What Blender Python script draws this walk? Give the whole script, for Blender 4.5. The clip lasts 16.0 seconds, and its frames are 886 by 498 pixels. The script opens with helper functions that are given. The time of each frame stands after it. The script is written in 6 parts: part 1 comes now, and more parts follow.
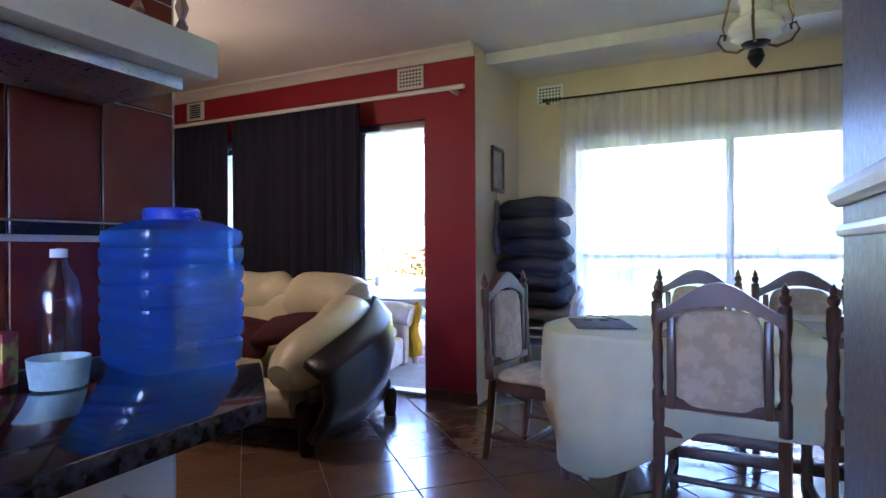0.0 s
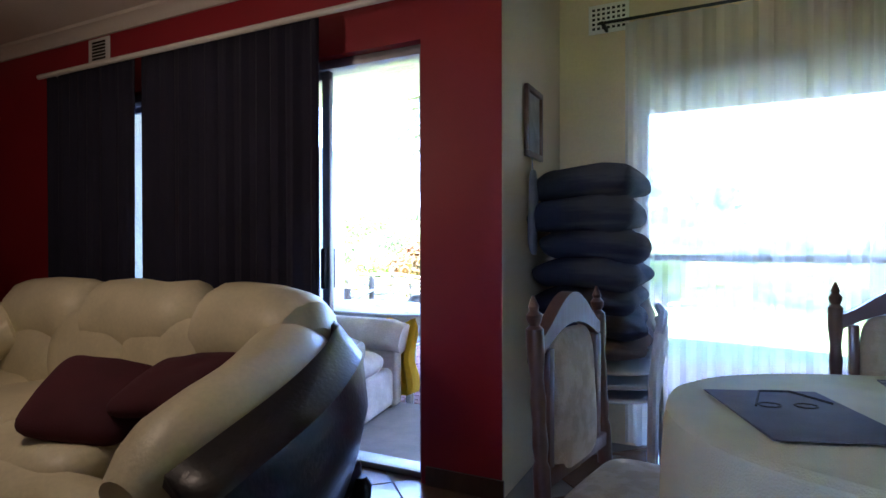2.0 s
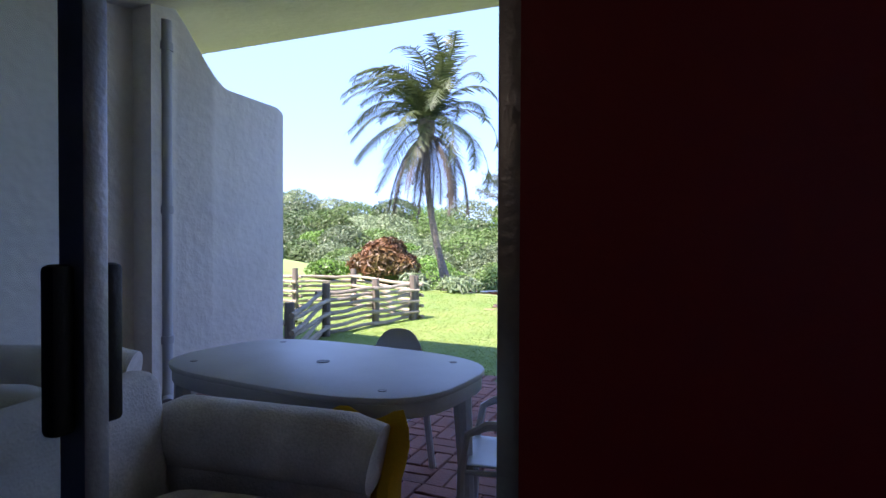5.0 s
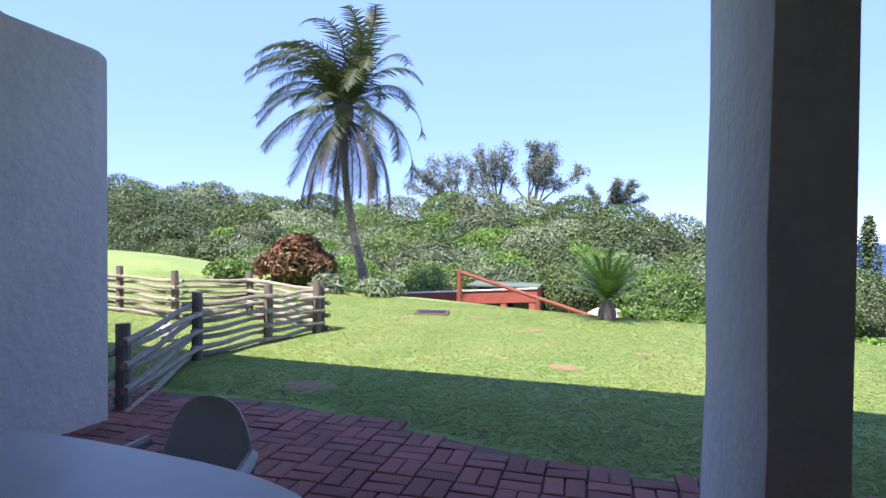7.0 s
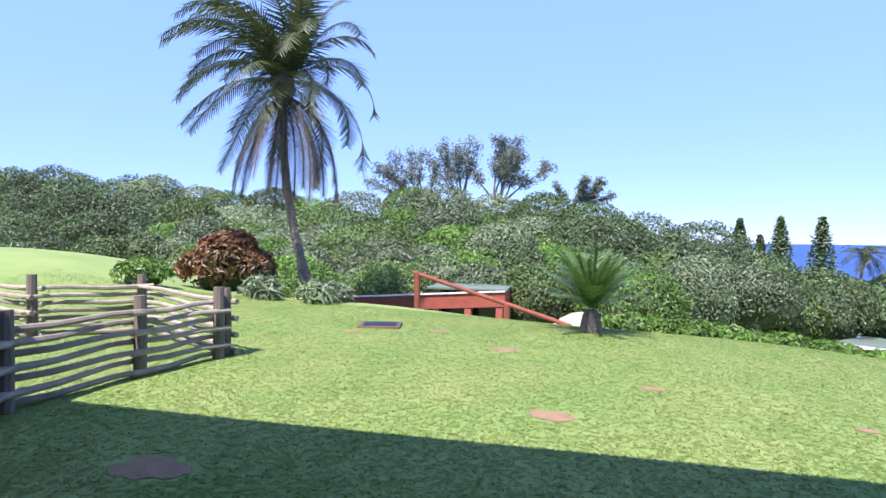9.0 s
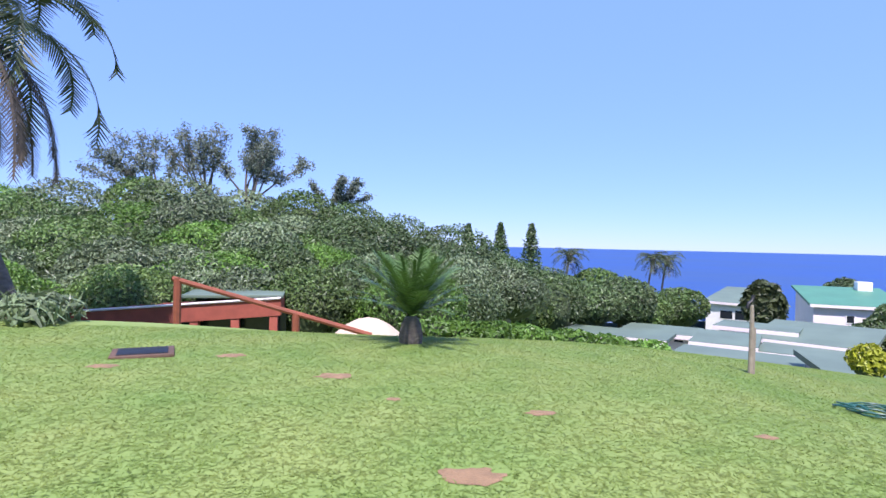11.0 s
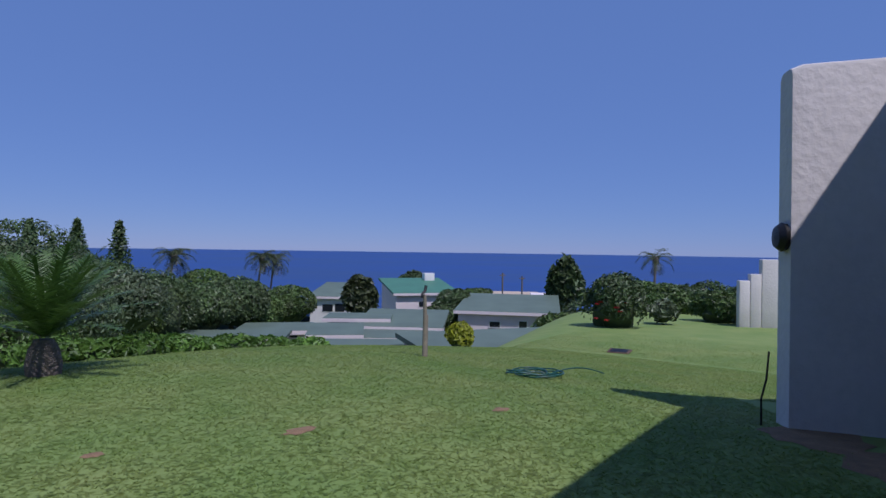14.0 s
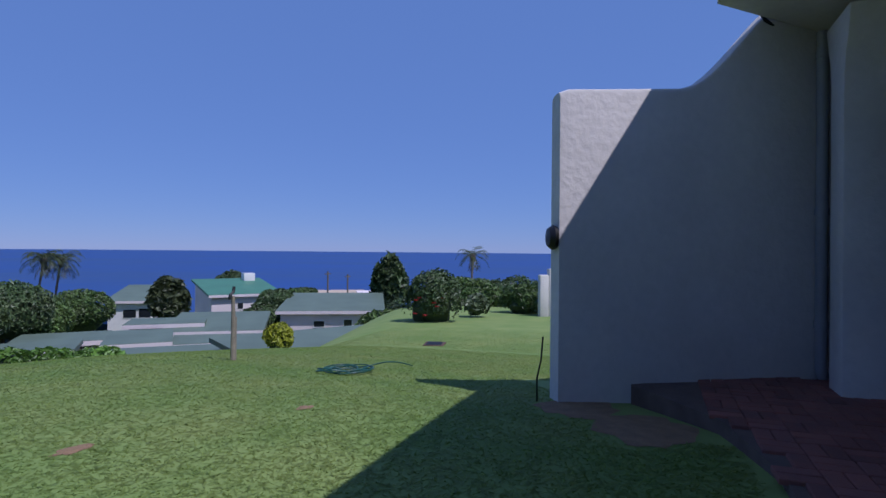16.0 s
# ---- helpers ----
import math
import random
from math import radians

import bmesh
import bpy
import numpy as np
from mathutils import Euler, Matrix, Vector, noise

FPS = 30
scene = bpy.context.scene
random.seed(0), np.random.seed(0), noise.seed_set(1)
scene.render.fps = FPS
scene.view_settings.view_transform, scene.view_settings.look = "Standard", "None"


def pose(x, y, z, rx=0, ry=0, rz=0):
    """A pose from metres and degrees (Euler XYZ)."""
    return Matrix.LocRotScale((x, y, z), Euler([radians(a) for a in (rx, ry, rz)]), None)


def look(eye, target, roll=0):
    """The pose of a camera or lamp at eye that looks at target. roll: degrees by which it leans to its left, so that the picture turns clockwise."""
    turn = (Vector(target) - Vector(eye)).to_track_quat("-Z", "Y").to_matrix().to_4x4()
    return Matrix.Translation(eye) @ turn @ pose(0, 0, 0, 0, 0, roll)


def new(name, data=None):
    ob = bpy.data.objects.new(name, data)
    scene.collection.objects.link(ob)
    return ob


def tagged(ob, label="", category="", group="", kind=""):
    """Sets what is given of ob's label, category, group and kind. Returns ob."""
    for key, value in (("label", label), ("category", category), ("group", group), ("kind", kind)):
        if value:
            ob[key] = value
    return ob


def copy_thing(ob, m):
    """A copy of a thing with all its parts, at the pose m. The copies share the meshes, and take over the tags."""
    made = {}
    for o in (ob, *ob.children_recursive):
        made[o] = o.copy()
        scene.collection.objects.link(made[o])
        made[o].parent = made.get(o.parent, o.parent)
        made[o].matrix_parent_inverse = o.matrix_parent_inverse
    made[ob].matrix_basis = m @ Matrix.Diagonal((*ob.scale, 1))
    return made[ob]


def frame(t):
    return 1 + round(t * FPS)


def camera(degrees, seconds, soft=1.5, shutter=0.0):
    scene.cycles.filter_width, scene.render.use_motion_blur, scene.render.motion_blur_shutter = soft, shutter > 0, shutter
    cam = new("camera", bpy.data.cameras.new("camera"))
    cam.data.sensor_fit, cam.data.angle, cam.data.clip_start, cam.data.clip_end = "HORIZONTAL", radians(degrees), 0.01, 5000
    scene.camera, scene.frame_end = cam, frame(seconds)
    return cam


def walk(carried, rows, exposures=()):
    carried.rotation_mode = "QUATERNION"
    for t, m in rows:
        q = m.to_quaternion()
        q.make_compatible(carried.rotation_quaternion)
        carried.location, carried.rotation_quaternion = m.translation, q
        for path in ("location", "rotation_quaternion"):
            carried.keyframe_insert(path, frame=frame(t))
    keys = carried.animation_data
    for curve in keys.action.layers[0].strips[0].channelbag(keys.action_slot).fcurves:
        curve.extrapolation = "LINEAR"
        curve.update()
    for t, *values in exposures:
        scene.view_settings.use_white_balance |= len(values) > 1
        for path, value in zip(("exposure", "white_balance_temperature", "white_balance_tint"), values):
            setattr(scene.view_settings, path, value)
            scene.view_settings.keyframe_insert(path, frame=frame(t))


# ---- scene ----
cam = camera(75.8, 16.0)
PATH = [
    (0, (0.122, 0.572, 1.152), (-0.751, 2.371, 1.151), -0.3),
    (0.5, (-0.009, 0.836, 1.146), (-0.883, 2.635, 1.143), -0.3),
    (1, (-0.158, 1.23, 1.161), (-1.045, 3.022, 1.151), -0.2),
    (1.5, (-0.356, 1.621, 1.161), (-1.246, 3.412, 1.148), -0.1),
    (2, (-0.578, 2.011, 1.154), (-1.468, 3.802, 1.141), -0.1),
    (2.5, (-0.889, 2.437, 1.16), (-1.755, 4.241, 1.141), -0.1),
    (3, (-1.272, 2.862, 1.157), (-2.067, 4.697, 1.128), 0.1),
    (3.5, (-1.472, 3.166, 1.155), (-2.258, 5.005, 1.121), 0.2),
    (4.4, (-1.60, 3.62, 1.16), (-2.40, 5.453, 1.13), 0.2),
    (5.2, (-1.86, 4.12, 1.175), (-2.62, 5.97, 1.145), 0.2),
    (5.8, (-2.02, 4.413, 1.19), (-2.747, 6.276, 1.156), 0.1),
    (6, (-1.985, 4.45, 1.229), (-2.654, 6.334, 1.189), 0.6),
    (6.5, (-2.007, 4.807, 1.171), (-2.597, 6.718, 1.135), 0.6),
    (7, (-2.052, 5.316, 1.188), (-2.59, 7.241, 1.149), 0.5),
    (7.5, (-2.009, 5.75, 1.157), (-2.477, 7.694, 1.119), 0.6),
    (8, (-2.03, 6.193, 1.187), (-2.483, 8.141, 1.143), 0.7),
    (10.5, (-3.096, 8.217, 1.074), (-3.021, 10.215, 1.046), 1.1),
    (11, (-3.291, 8.447, 1.081), (-2.826, 10.392, 1.061), 1.3),
    (11.5, (-3.511, 8.715, 1.077), (-2.816, 10.59, 1.061), 1.3),
    (12, (-3.703, 8.942, 1.06), (-2.827, 10.74, 1.047), 1.3),
    (12.5, (-3.808, 9.132, 1.032), (-2.763, 10.837, 1.023), 1.2),
    (13, (-3.873, 9.312, 1.03), (-2.651, 10.895, 1.025), 1.1),
    (13.5, (-3.925, 9.437, 1.014), (-2.475, 10.815, 1.015), 1.1),
    (14, (-3.941, 9.403, 1.016), (-2.358, 10.624, 1.021), 0.8),
    (14.5, (-3.952, 9.314, 1.022), (-2.281, 10.414, 1.026), 0.6),
    (15, (-3.957, 9.267, 1.017), (-2.212, 10.243, 1.023), 0.5),
    (15.5, (-3.963, 9.221, 1.021), (-2.155, 10.075, 1.027), 0.5),
    (16, (-3.973, 9.176, 1.03), (-2.098, 9.871, 1.035), 0.5),
]
walk(cam, [(t, look(eye, target, roll)) for t, eye, target, roll in PATH],
     [(0.0, 5.75, 6000, 32), (1.5, 5.4, 6000, 28), (2.0, 5.15, 6000, 26), (2.5, 4.6, 6150, 26), (3.0, 3.45, 6350, 26), (3.5, 3.0, 6400, 26),
      (4.6, 2.2, 6400, 27), (5.8, 1.5, 6400, 30), (7.0, 1.3, 6300, 29), (8.0, 1.2, 6150, 28), (10.5, 0.95, 6000, 28), (11.0, 0.8, 5950, 27),
      (12.5, 0.06, 5850, 25), (14.5, -0.72, 5600, 26), (16.0, -0.56, 5500, 26)])

# ---- world, sun ----
SUN_FROM = Vector((-0.3, -1.0, 1.81)).normalized()
world = bpy.data.worlds.new("sky_world")
scene.world = world
world.use_nodes = True
wn = world.node_tree
sky = wn.nodes.new("ShaderNodeTexSky")
sky.sky_type = "NISHITA"
sky.sun_disc = False
sky.sun_elevation = math.asin(SUN_FROM.z)
sky.sun_rotation = math.atan2(SUN_FROM.x, SUN_FROM.y)
sky.altitude = 1200
sky.air_density, sky.dust_density, sky.ozone_density = 1.0, 0.0, 5.0
wn.nodes["Background"].inputs["Strength"].default_value = 0.12
haze = wn.nodes.new("ShaderNodeMix")
haze.data_type = "RGBA"
haze.inputs["Factor"].default_value = 0.72
haze.inputs["B"].default_value = (1.6, 2.9, 6.0, 1)
wn.links.new(sky.outputs[0], haze.inputs["A"])
wn.links.new(haze.outputs["Result"], wn.nodes["Background"].inputs["Color"])
sun = new("sun", bpy.data.lights.new("sun", "SUN"))
sun.data.energy, sun.data.angle, sun.data.color = 5.0, radians(0.53), (1.0, 0.95, 0.87)
sun.matrix_world = look(SUN_FROM * 40, (0, 0, 0))


# ---- materials ----
def material(name, color, rough=0.6, metal=0.0, vary=0.25, scale=8.0, fine=90.0, bump=0.15, second=None, spread=0.5,
             per_object=0.0, per_island=0.0, translucent=0.0, transmission=0.0, coat=0.0, stretch=(1, 1, 1), distance=0.01):
    m = bpy.data.materials.new(name)
    m.use_nodes = True
    nt = m.node_tree
    N, L = nt.nodes, nt.links
    p = N["Principled BSDF"]
    p.inputs["Roughness"].default_value = rough
    p.inputs["Metallic"].default_value = metal
    p.inputs["Transmission Weight"].default_value = transmission
    p.inputs["Coat Weight"].default_value = coat
    co = N.new("ShaderNodeTexCoord")
    mp = N.new("ShaderNodeMapping")
    mp.inputs["Scale"].default_value = stretch
    L.new(co.outputs["Object"], mp.inputs["Vector"])
    big = N.new("ShaderNodeTexNoise")
    big.inputs["Scale"].default_value, big.inputs["Detail"].default_value = scale, 4
    small = N.new("ShaderNodeTexNoise")
    small.inputs["Scale"].default_value, small.inputs["Detail"].default_value = fine, 3
    for n in (big, small):
        L.new(mp.outputs[0], n.inputs["Vector"])
    ramp = N.new("ShaderNodeMapRange")
    ramp.inputs["From Min"].default_value, ramp.inputs["From Max"].default_value = 0.5 - spread / 2, 0.5 + spread / 2
    L.new(big.outputs["Fac"], ramp.inputs["Value"])
    mix = N.new("ShaderNodeMix")
    mix.data_type = "RGBA"
    other = second or tuple(c * (1 - vary) for c in color)
    mix.inputs["A"].default_value, mix.inputs["B"].default_value = (*color, 1), (*other, 1)
    L.new(ramp.outputs[0], mix.inputs["Factor"])
    hsv = N.new("ShaderNodeHueSaturation")
    L.new(mix.outputs["Result"], hsv.inputs["Color"])
    val = N.new("ShaderNodeMath")
    val.operation = "MULTIPLY_ADD"
    val.inputs[1].default_value, val.inputs[2].default_value = vary * 1.2, 1 - vary * 0.6
    L.new(small.outputs["Fac"], val.inputs[0])
    last = val
    for amount, kind, out in ((per_object, "ShaderNodeObjectInfo", "Random"), (per_island, "ShaderNodeNewGeometry", "Random Per Island")):
        if amount:
            src = N.new(kind)
            add = N.new("ShaderNodeMath")
            add.operation = "MULTIPLY_ADD"
            add.inputs[1].default_value, add.inputs[2].default_value = amount, 1 - amount / 2
            L.new(src.outputs[out], add.inputs[0])
            mul = N.new("ShaderNodeMath")
            mul.operation = "MULTIPLY"
            L.new(add.outputs[0], mul.inputs[0])
            L.new(last.outputs[0], mul.inputs[1])
            last = mul
    L.new(last.outputs[0], hsv.inputs["Value"])
    L.new(hsv.outputs[0], p.inputs["Base Color"])
    rr = N.new("ShaderNodeMapRange")
    rr.inputs["To Min"].default_value, rr.inputs["To Max"].default_value = max(0.02, rough - 0.1), min(1, rough + 0.1)
    L.new(small.outputs["Fac"], rr.inputs["Value"])
    L.new(rr.outputs[0], p.inputs["Roughness"])
    if bump:
        b = N.new("ShaderNodeBump")
        b.inputs["Strength"].default_value, b.inputs["Distance"].default_value = bump, distance
        L.new(small.outputs["Fac"], b.inputs["Height"])
        L.new(b.outputs[0], p.inputs["Normal"])
    if translucent:
        tr = N.new("ShaderNodeBsdfTranslucent")
        L.new(hsv.outputs[0], tr.inputs["Color"])
        ms = N.new("ShaderNodeMixShader")
        ms.inputs[0].default_value = translucent
        L.new(p.outputs[0], ms.inputs[1])
        L.new(tr.outputs[0], ms.inputs[2])
        L.new(ms.outputs[0], N["Material Output"].inputs["Surface"])
    return m


def pane_material(name, tint, gloss=0.08):
    m = bpy.data.materials.new(name)
    m.use_nodes = True
    N, L = m.node_tree.nodes, m.node_tree.links
    t = N.new("ShaderNodeBsdfTransparent")
    t.inputs["Color"].default_value = (*tint, 1)
    g = N.new("ShaderNodeBsdfGlossy")
    g.inputs["Roughness"].default_value = 0.03
    x = N.new("ShaderNodeMixShader")
    x.inputs[0].default_value = gloss
    L.new(t.outputs[0], x.inputs[1])
    L.new(g.outputs[0], x.inputs[2])
    L.new(x.outputs[0], N["Material Output"].inputs["Surface"])
    return m


def sheer_material(name):
    m = bpy.data.materials.new(name)
    m.use_nodes = True
    N, L = m.node_tree.nodes, m.node_tree.links
    t = N.new("ShaderNodeBsdfTransparent")
    tr = N.new("ShaderNodeBsdfTranslucent")
    tr.inputs["Color"].default_value = (0.95, 0.92, 0.86, 1)
    d = N.new("ShaderNodeBsdfDiffuse")
    d.inputs["Color"].default_value = (0.9, 0.87, 0.82, 1)
    a, b = N.new("ShaderNodeMixShader"), N.new("ShaderNodeMixShader")
    wave = N.new("ShaderNodeTexNoise")
    wave.inputs["Scale"].default_value = 3.0
    rng = N.new("ShaderNodeMapRange")
    rng.inputs["To Min"].default_value, rng.inputs["To Max"].default_value = 0.42, 0.72
    co = N.new("ShaderNodeTexCoord")
    mp = N.new("ShaderNodeMapping")
    mp.inputs["Scale"].default_value = (5, 1, 0.1)
    L.new(co.outputs["Object"], mp.inputs["Vector"])
    L.new(mp.outputs[0], wave.inputs["Vector"])
    L.new(wave.outputs["Fac"], rng.inputs["Value"])
    L.new(d.outputs[0], a.inputs[1])
    L.new(tr.outputs[0], a.inputs[2])
    a.inputs[0].default_value = 0.6
    L.new(rng.outputs[0], b.inputs[0])
    L.new(t.outputs[0], b.inputs[1])
    L.new(a.outputs[0], b.inputs[2])
    L.new(b.outputs[0], N["Material Output"].inputs["Surface"])
    return m


def glow(name, color, strength):
    m = bpy.data.materials.new(name)
    m.use_nodes = True
    p = m.node_tree.nodes["Principled BSDF"]
    p.inputs["Base Color"].default_value = (*color, 1)
    p.inputs["Emission Color"].default_value = (*color, 1)
    p.inputs["Emission Strength"].default_value = strength
    return m


M = dict(
    red_paint=material("red_paint", (0.34, 0.012, 0.022), 0.5, vary=0.15, scale=2, fine=60, bump=0.12),
    cream_paint=material("cream_paint", (0.68, 0.54, 0.35), 0.6, vary=0.12, scale=2, fine=60, bump=0.12),
    ceiling_paint=material("ceiling_paint", (0.72, 0.66, 0.56), 0.8, vary=0.1, scale=1.5, fine=40, bump=0.05),
    white_gloss=material("white_gloss", (0.78, 0.76, 0.7), 0.35, vary=0.1, scale=3),
    white_plaster=material("white_plaster", (0.66, 0.62, 0.57), 0.85, vary=0.14, scale=1.3, fine=14, bump=0.35, distance=0.03),
    floor_tile=material("floor_tile", (0.20, 0.105, 0.065), 0.22, vary=0.3, scale=5, fine=40, bump=0.05, per_object=0.2, coat=0.3),
    grout=material("grout", (0.25, 0.22, 0.19), 0.9),
    kitchen_tile=material("kitchen_tile", (0.16, 0.022, 0.018), 0.2, vary=0.35, scale=6, fine=30, bump=0.04, coat=0.4, per_object=0.15),
    kitchen_grout=material("kitchen_grout", (0.62, 0.58, 0.55), 0.8),
    black_tile=material("black_tile", (0.015, 0.015, 0.016), 0.15, coat=0.4),
    granite=material("granite", (0.012, 0.012, 0.014), 0.09, vary=0.5, scale=60, fine=300, bump=0.0, second=(0.05, 0.05, 0.055), spread=0.25, coat=0.5),
    curtain=material("curtain", (0.014, 0.014, 0.034), 0.9, vary=0.3, scale=3, fine=250, bump=0.2),
    cream_leather=material("cream_leather", (0.74, 0.67, 0.46), 0.38, vary=0.18, scale=5, fine=55, bump=0.25, distance=0.006),
    black_leather=material("black_leather", (0.016, 0.016, 0.02), 0.35, vary=0.3, scale=6, fine=60, bump=0.25, distance=0.006),
    maroon=material("maroon_cloth", (0.07, 0.008, 0.016), 0.9, vary=0.3, fine=200, bump=0.3),
    dark_wood=material("dark_wood", (0.15, 0.07, 0.038), 0.35, vary=0.4, scale=6, fine=30, bump=0.15, stretch=(1, 1, 0.15), coat=0.25),
    damask=material("damask", (0.5, 0.38, 0.26), 0.85, vary=0.2, scale=16, fine=180, bump=0.3, second=(0.6, 0.48, 0.35), spread=0.12),
    tablecloth=material("tablecloth", (0.74, 0.73, 0.52), 0.85, vary=0.1, scale=9, fine=220, bump=0.3),
    grey_cloth=material("grey_cloth", (0.2, 0.21, 0.25), 0.9, vary=0.3, fine=200, bump=0.3),
    stripe_cloth=material("stripe_cloth", (0.42, 0.42, 0.42), 0.9, vary=0.2, fine=200, bump=0.3),
    cushion_dark=material("cushion_dark", (0.014, 0.018, 0.032), 0.8, vary=0.3, scale=5, fine=90, bump=0.3, second=(0.05, 0.05, 0.055), spread=0.15, stretch=(0.3, 1, 3)),
    cushion_tan=material("cushion_tan", (0.16, 0.11, 0.075), 0.85, vary=0.3, fine=90, bump=0.3),
    white_plastic=material("white_plastic", (0.55, 0.56, 0.58), 0.42, vary=0.12, scale=5, fine=60, bump=0.04),
    blue_plastic=None,
    brass=material("brass", (0.25, 0.17, 0.08), 0.35, metal=0.9, vary=0.3),
    dark_metal=material("dark_metal", (0.03, 0.03, 0.03), 0.45, metal=0.6),
    steel=material("steel", (0.5, 0.5, 0.5), 0.3, metal=0.9, stretch=(1, 1, 12)),
    aluminium=material("aluminium", (0.42, 0.43, 0.45), 0.4, metal=0.7),
    milk_glass=glow("lit_milk_glass", (1.0, 0.86, 0.66), 0.6),
    milk_glass_off=material("milk_glass", (0.75, 0.72, 0.66), 0.15, vary=0.05, bump=0.0),
    pane=pane_material("window_glass", (0.93, 0.96, 0.95), 0.06),
    sheer=sheer_material("sheer_curtain"),
    yellow=material("yellow_cloth", (0.72, 0.42, 0.01), 0.85, vary=0.2, fine=160, bump=0.3),
    worn_fabric=material("worn_fabric", (0.7, 0.65, 0.6), 0.95, vary=0.4, scale=6, fine=110, bump=0.4, second=(0.42, 0.37, 0.32), spread=0.5),
    brown_wood=material("brown_wood", (0.13, 0.075, 0.045), 0.7, vary=0.4, scale=6, fine=40, bump=0.3),
    brick=material("brick", (0.30, 0.105, 0.075), 0.85, vary=0.4, scale=5, fine=70, bump=0.5, second=(0.19, 0.085, 0.07), per_object=0.45, per_island=0.4),
    sand=material("sand", (0.16, 0.11, 0.085), 0.95, vary=0.4, scale=6, fine=120, bump=0.5),
    grey_post=material("grey_post", (0.19, 0.16, 0.125), 0.9, vary=0.45, scale=6, fine=40, bump=0.5, stretch=(3, 3, 0.5)),
    fence_pole=material("fence_pole", (0.34, 0.29, 0.21), 0.85, vary=0.4, scale=8, fine=50, bump=0.4, per_object=0.4),
    rust_wood=material("rust_wood", (0.24, 0.065, 0.03), 0.75, vary=0.35, scale=6, fine=50, bump=0.3),
    red_brick=material("painted_brick", (0.32, 0.075, 0.045), 0.8, vary=0.3, scale=5, fine=60, bump=0.4),
    bark=material("bark", (0.23, 0.19, 0.155), 0.95, vary=0.5, scale=7, fine=40, bump=0.8, stretch=(1, 1, 3), distance=0.03),
    frond=material("frond", (0.085, 0.11, 0.04), 0.5, vary=0.35, scale=2, fine=20, bump=0, per_island=0.6, translucent=0.25),
    frond_dry=material("frond_dry", (0.10, 0.08, 0.06), 0.8, vary=0.4, scale=2, fine=20, bump=0, per_island=0.6, translucent=0.15),
    leaf=material("leaf", (0.11, 0.205, 0.045), 0.48, vary=0.35, per_object=0.55, scale=0.5, fine=8, bump=0, per_island=0.8, translucent=0.25, second=(0.11, 0.15, 0.04)),
    leaf_grey=material("leaf_grey", (0.21, 0.27, 0.135), 0.48, vary=0.35, per_object=0.55, scale=0.5, fine=8, bump=0, per_island=0.8, translucent=0.2, second=(0.06, 0.10, 0.035)),
    leaf_dark=material("leaf_dark", (0.075, 0.135, 0.04), 0.48, vary=0.35, per_object=0.55, scale=0.5, fine=8, bump=0, per_island=0.8, translucent=0.2, second=(0.075, 0.10, 0.035)),
    leaf_bright=material("leaf_bright", (0.14, 0.27, 0.04), 0.48, vary=0.35, per_object=0.55, scale=0.8, fine=8, bump=0, per_island=0.7, translucent=0.3),
    leaf_yellow=material("leaf_yellow", (0.33, 0.36, 0.02), 0.5, vary=0.3, scale=0.8, fine=8, bump=0, per_island=0.6, translucent=0.3),
    leaf_red=material("leaf_red", (0.22, 0.085, 0.035), 0.5, vary=0.4, scale=1.5, fine=8, bump=0, per_island=0.9, translucent=0.2, second=(0.12, 0.10, 0.035)),
    leaf_cycad=material("leaf_cycad", (0.10, 0.19, 0.04), 0.4, vary=0.3, scale=0.8, fine=8, bump=0, per_island=0.6, translucent=0.2),
    leaf_sparse=material("leaf_sparse", (0.21, 0.25, 0.18), 0.6, vary=0.3, scale=0.5, fine=8, bump=0, per_island=0.7, translucent=0.2),
    # dark green of the solid foliage cores, with their inner shade in the colour
    shade_core=material("leaf_shade_core", (0.05, 0.075, 0.025), 0.9, vary=0.4, scale=2, fine=12, bump=0.6),
    flower=material("red_flower", (0.6, 0.02, 0.02), 0.6, vary=0.2),
    grass_blade=material("grass_blade", (0.17, 0.275, 0.05), 0.6, vary=0.25, scale=1.1, fine=6, bump=0, per_island=0.3, translucent=0.5, second=(0.24, 0.29, 0.07)),
    earth=material("earth", (0.28, 0.175, 0.09), 0.95, vary=0.35, scale=9, fine=60, bump=0.6),
    dune_sand=material("dune_sand", (0.55, 0.44, 0.32), 0.95, vary=0.25, scale=3, fine=50, bump=0.4),
    green_roof=material("green_roof", (0.13, 0.18, 0.13), 0.6, vary=0.25, scale=0.6, fine=8, bump=0.15),
    bright_roof=material("bright_roof", (0.07, 0.21, 0.13), 0.55, vary=0.2, scale=0.6, fine=8, bump=0.15),
    house_wall=material("house_wall", (0.76, 0.67, 0.65), 0.85, vary=0.12, scale=0.5, fine=10, bump=0.2),
    dark_glass=material("dark_glass", (0.02, 0.025, 0.03), 0.1, bump=0),
    sea=material("sea_water", (0.022, 0.065, 0.18), 0.75, vary=0.35, scale=0.004, fine=0.05, bump=0.2, second=(0.01, 0.06, 0.24), distance=1.0),
    hose=material("green_hose", (0.015, 0.09, 0.06), 0.4),
    dish=material("dish_grey", (0.45, 0.46, 0.48), 0.5, vary=0.1),
    pipe=material("pipe_grey", (0.30, 0.30, 0.31), 0.5, vary=0.15),
    water=pane_material("tank_glass", (0.55, 0.7, 0.6), 0.1),
    paper_yellow=material("carton", (0.6, 0.35, 0.03), 0.6, vary=0.5, scale=25, fine=80, second=(0.5, 0.05, 0.02), spread=0.1),
    cyan_plastic=material("pale_plastic", (0.45, 0.62, 0.62), 0.4),
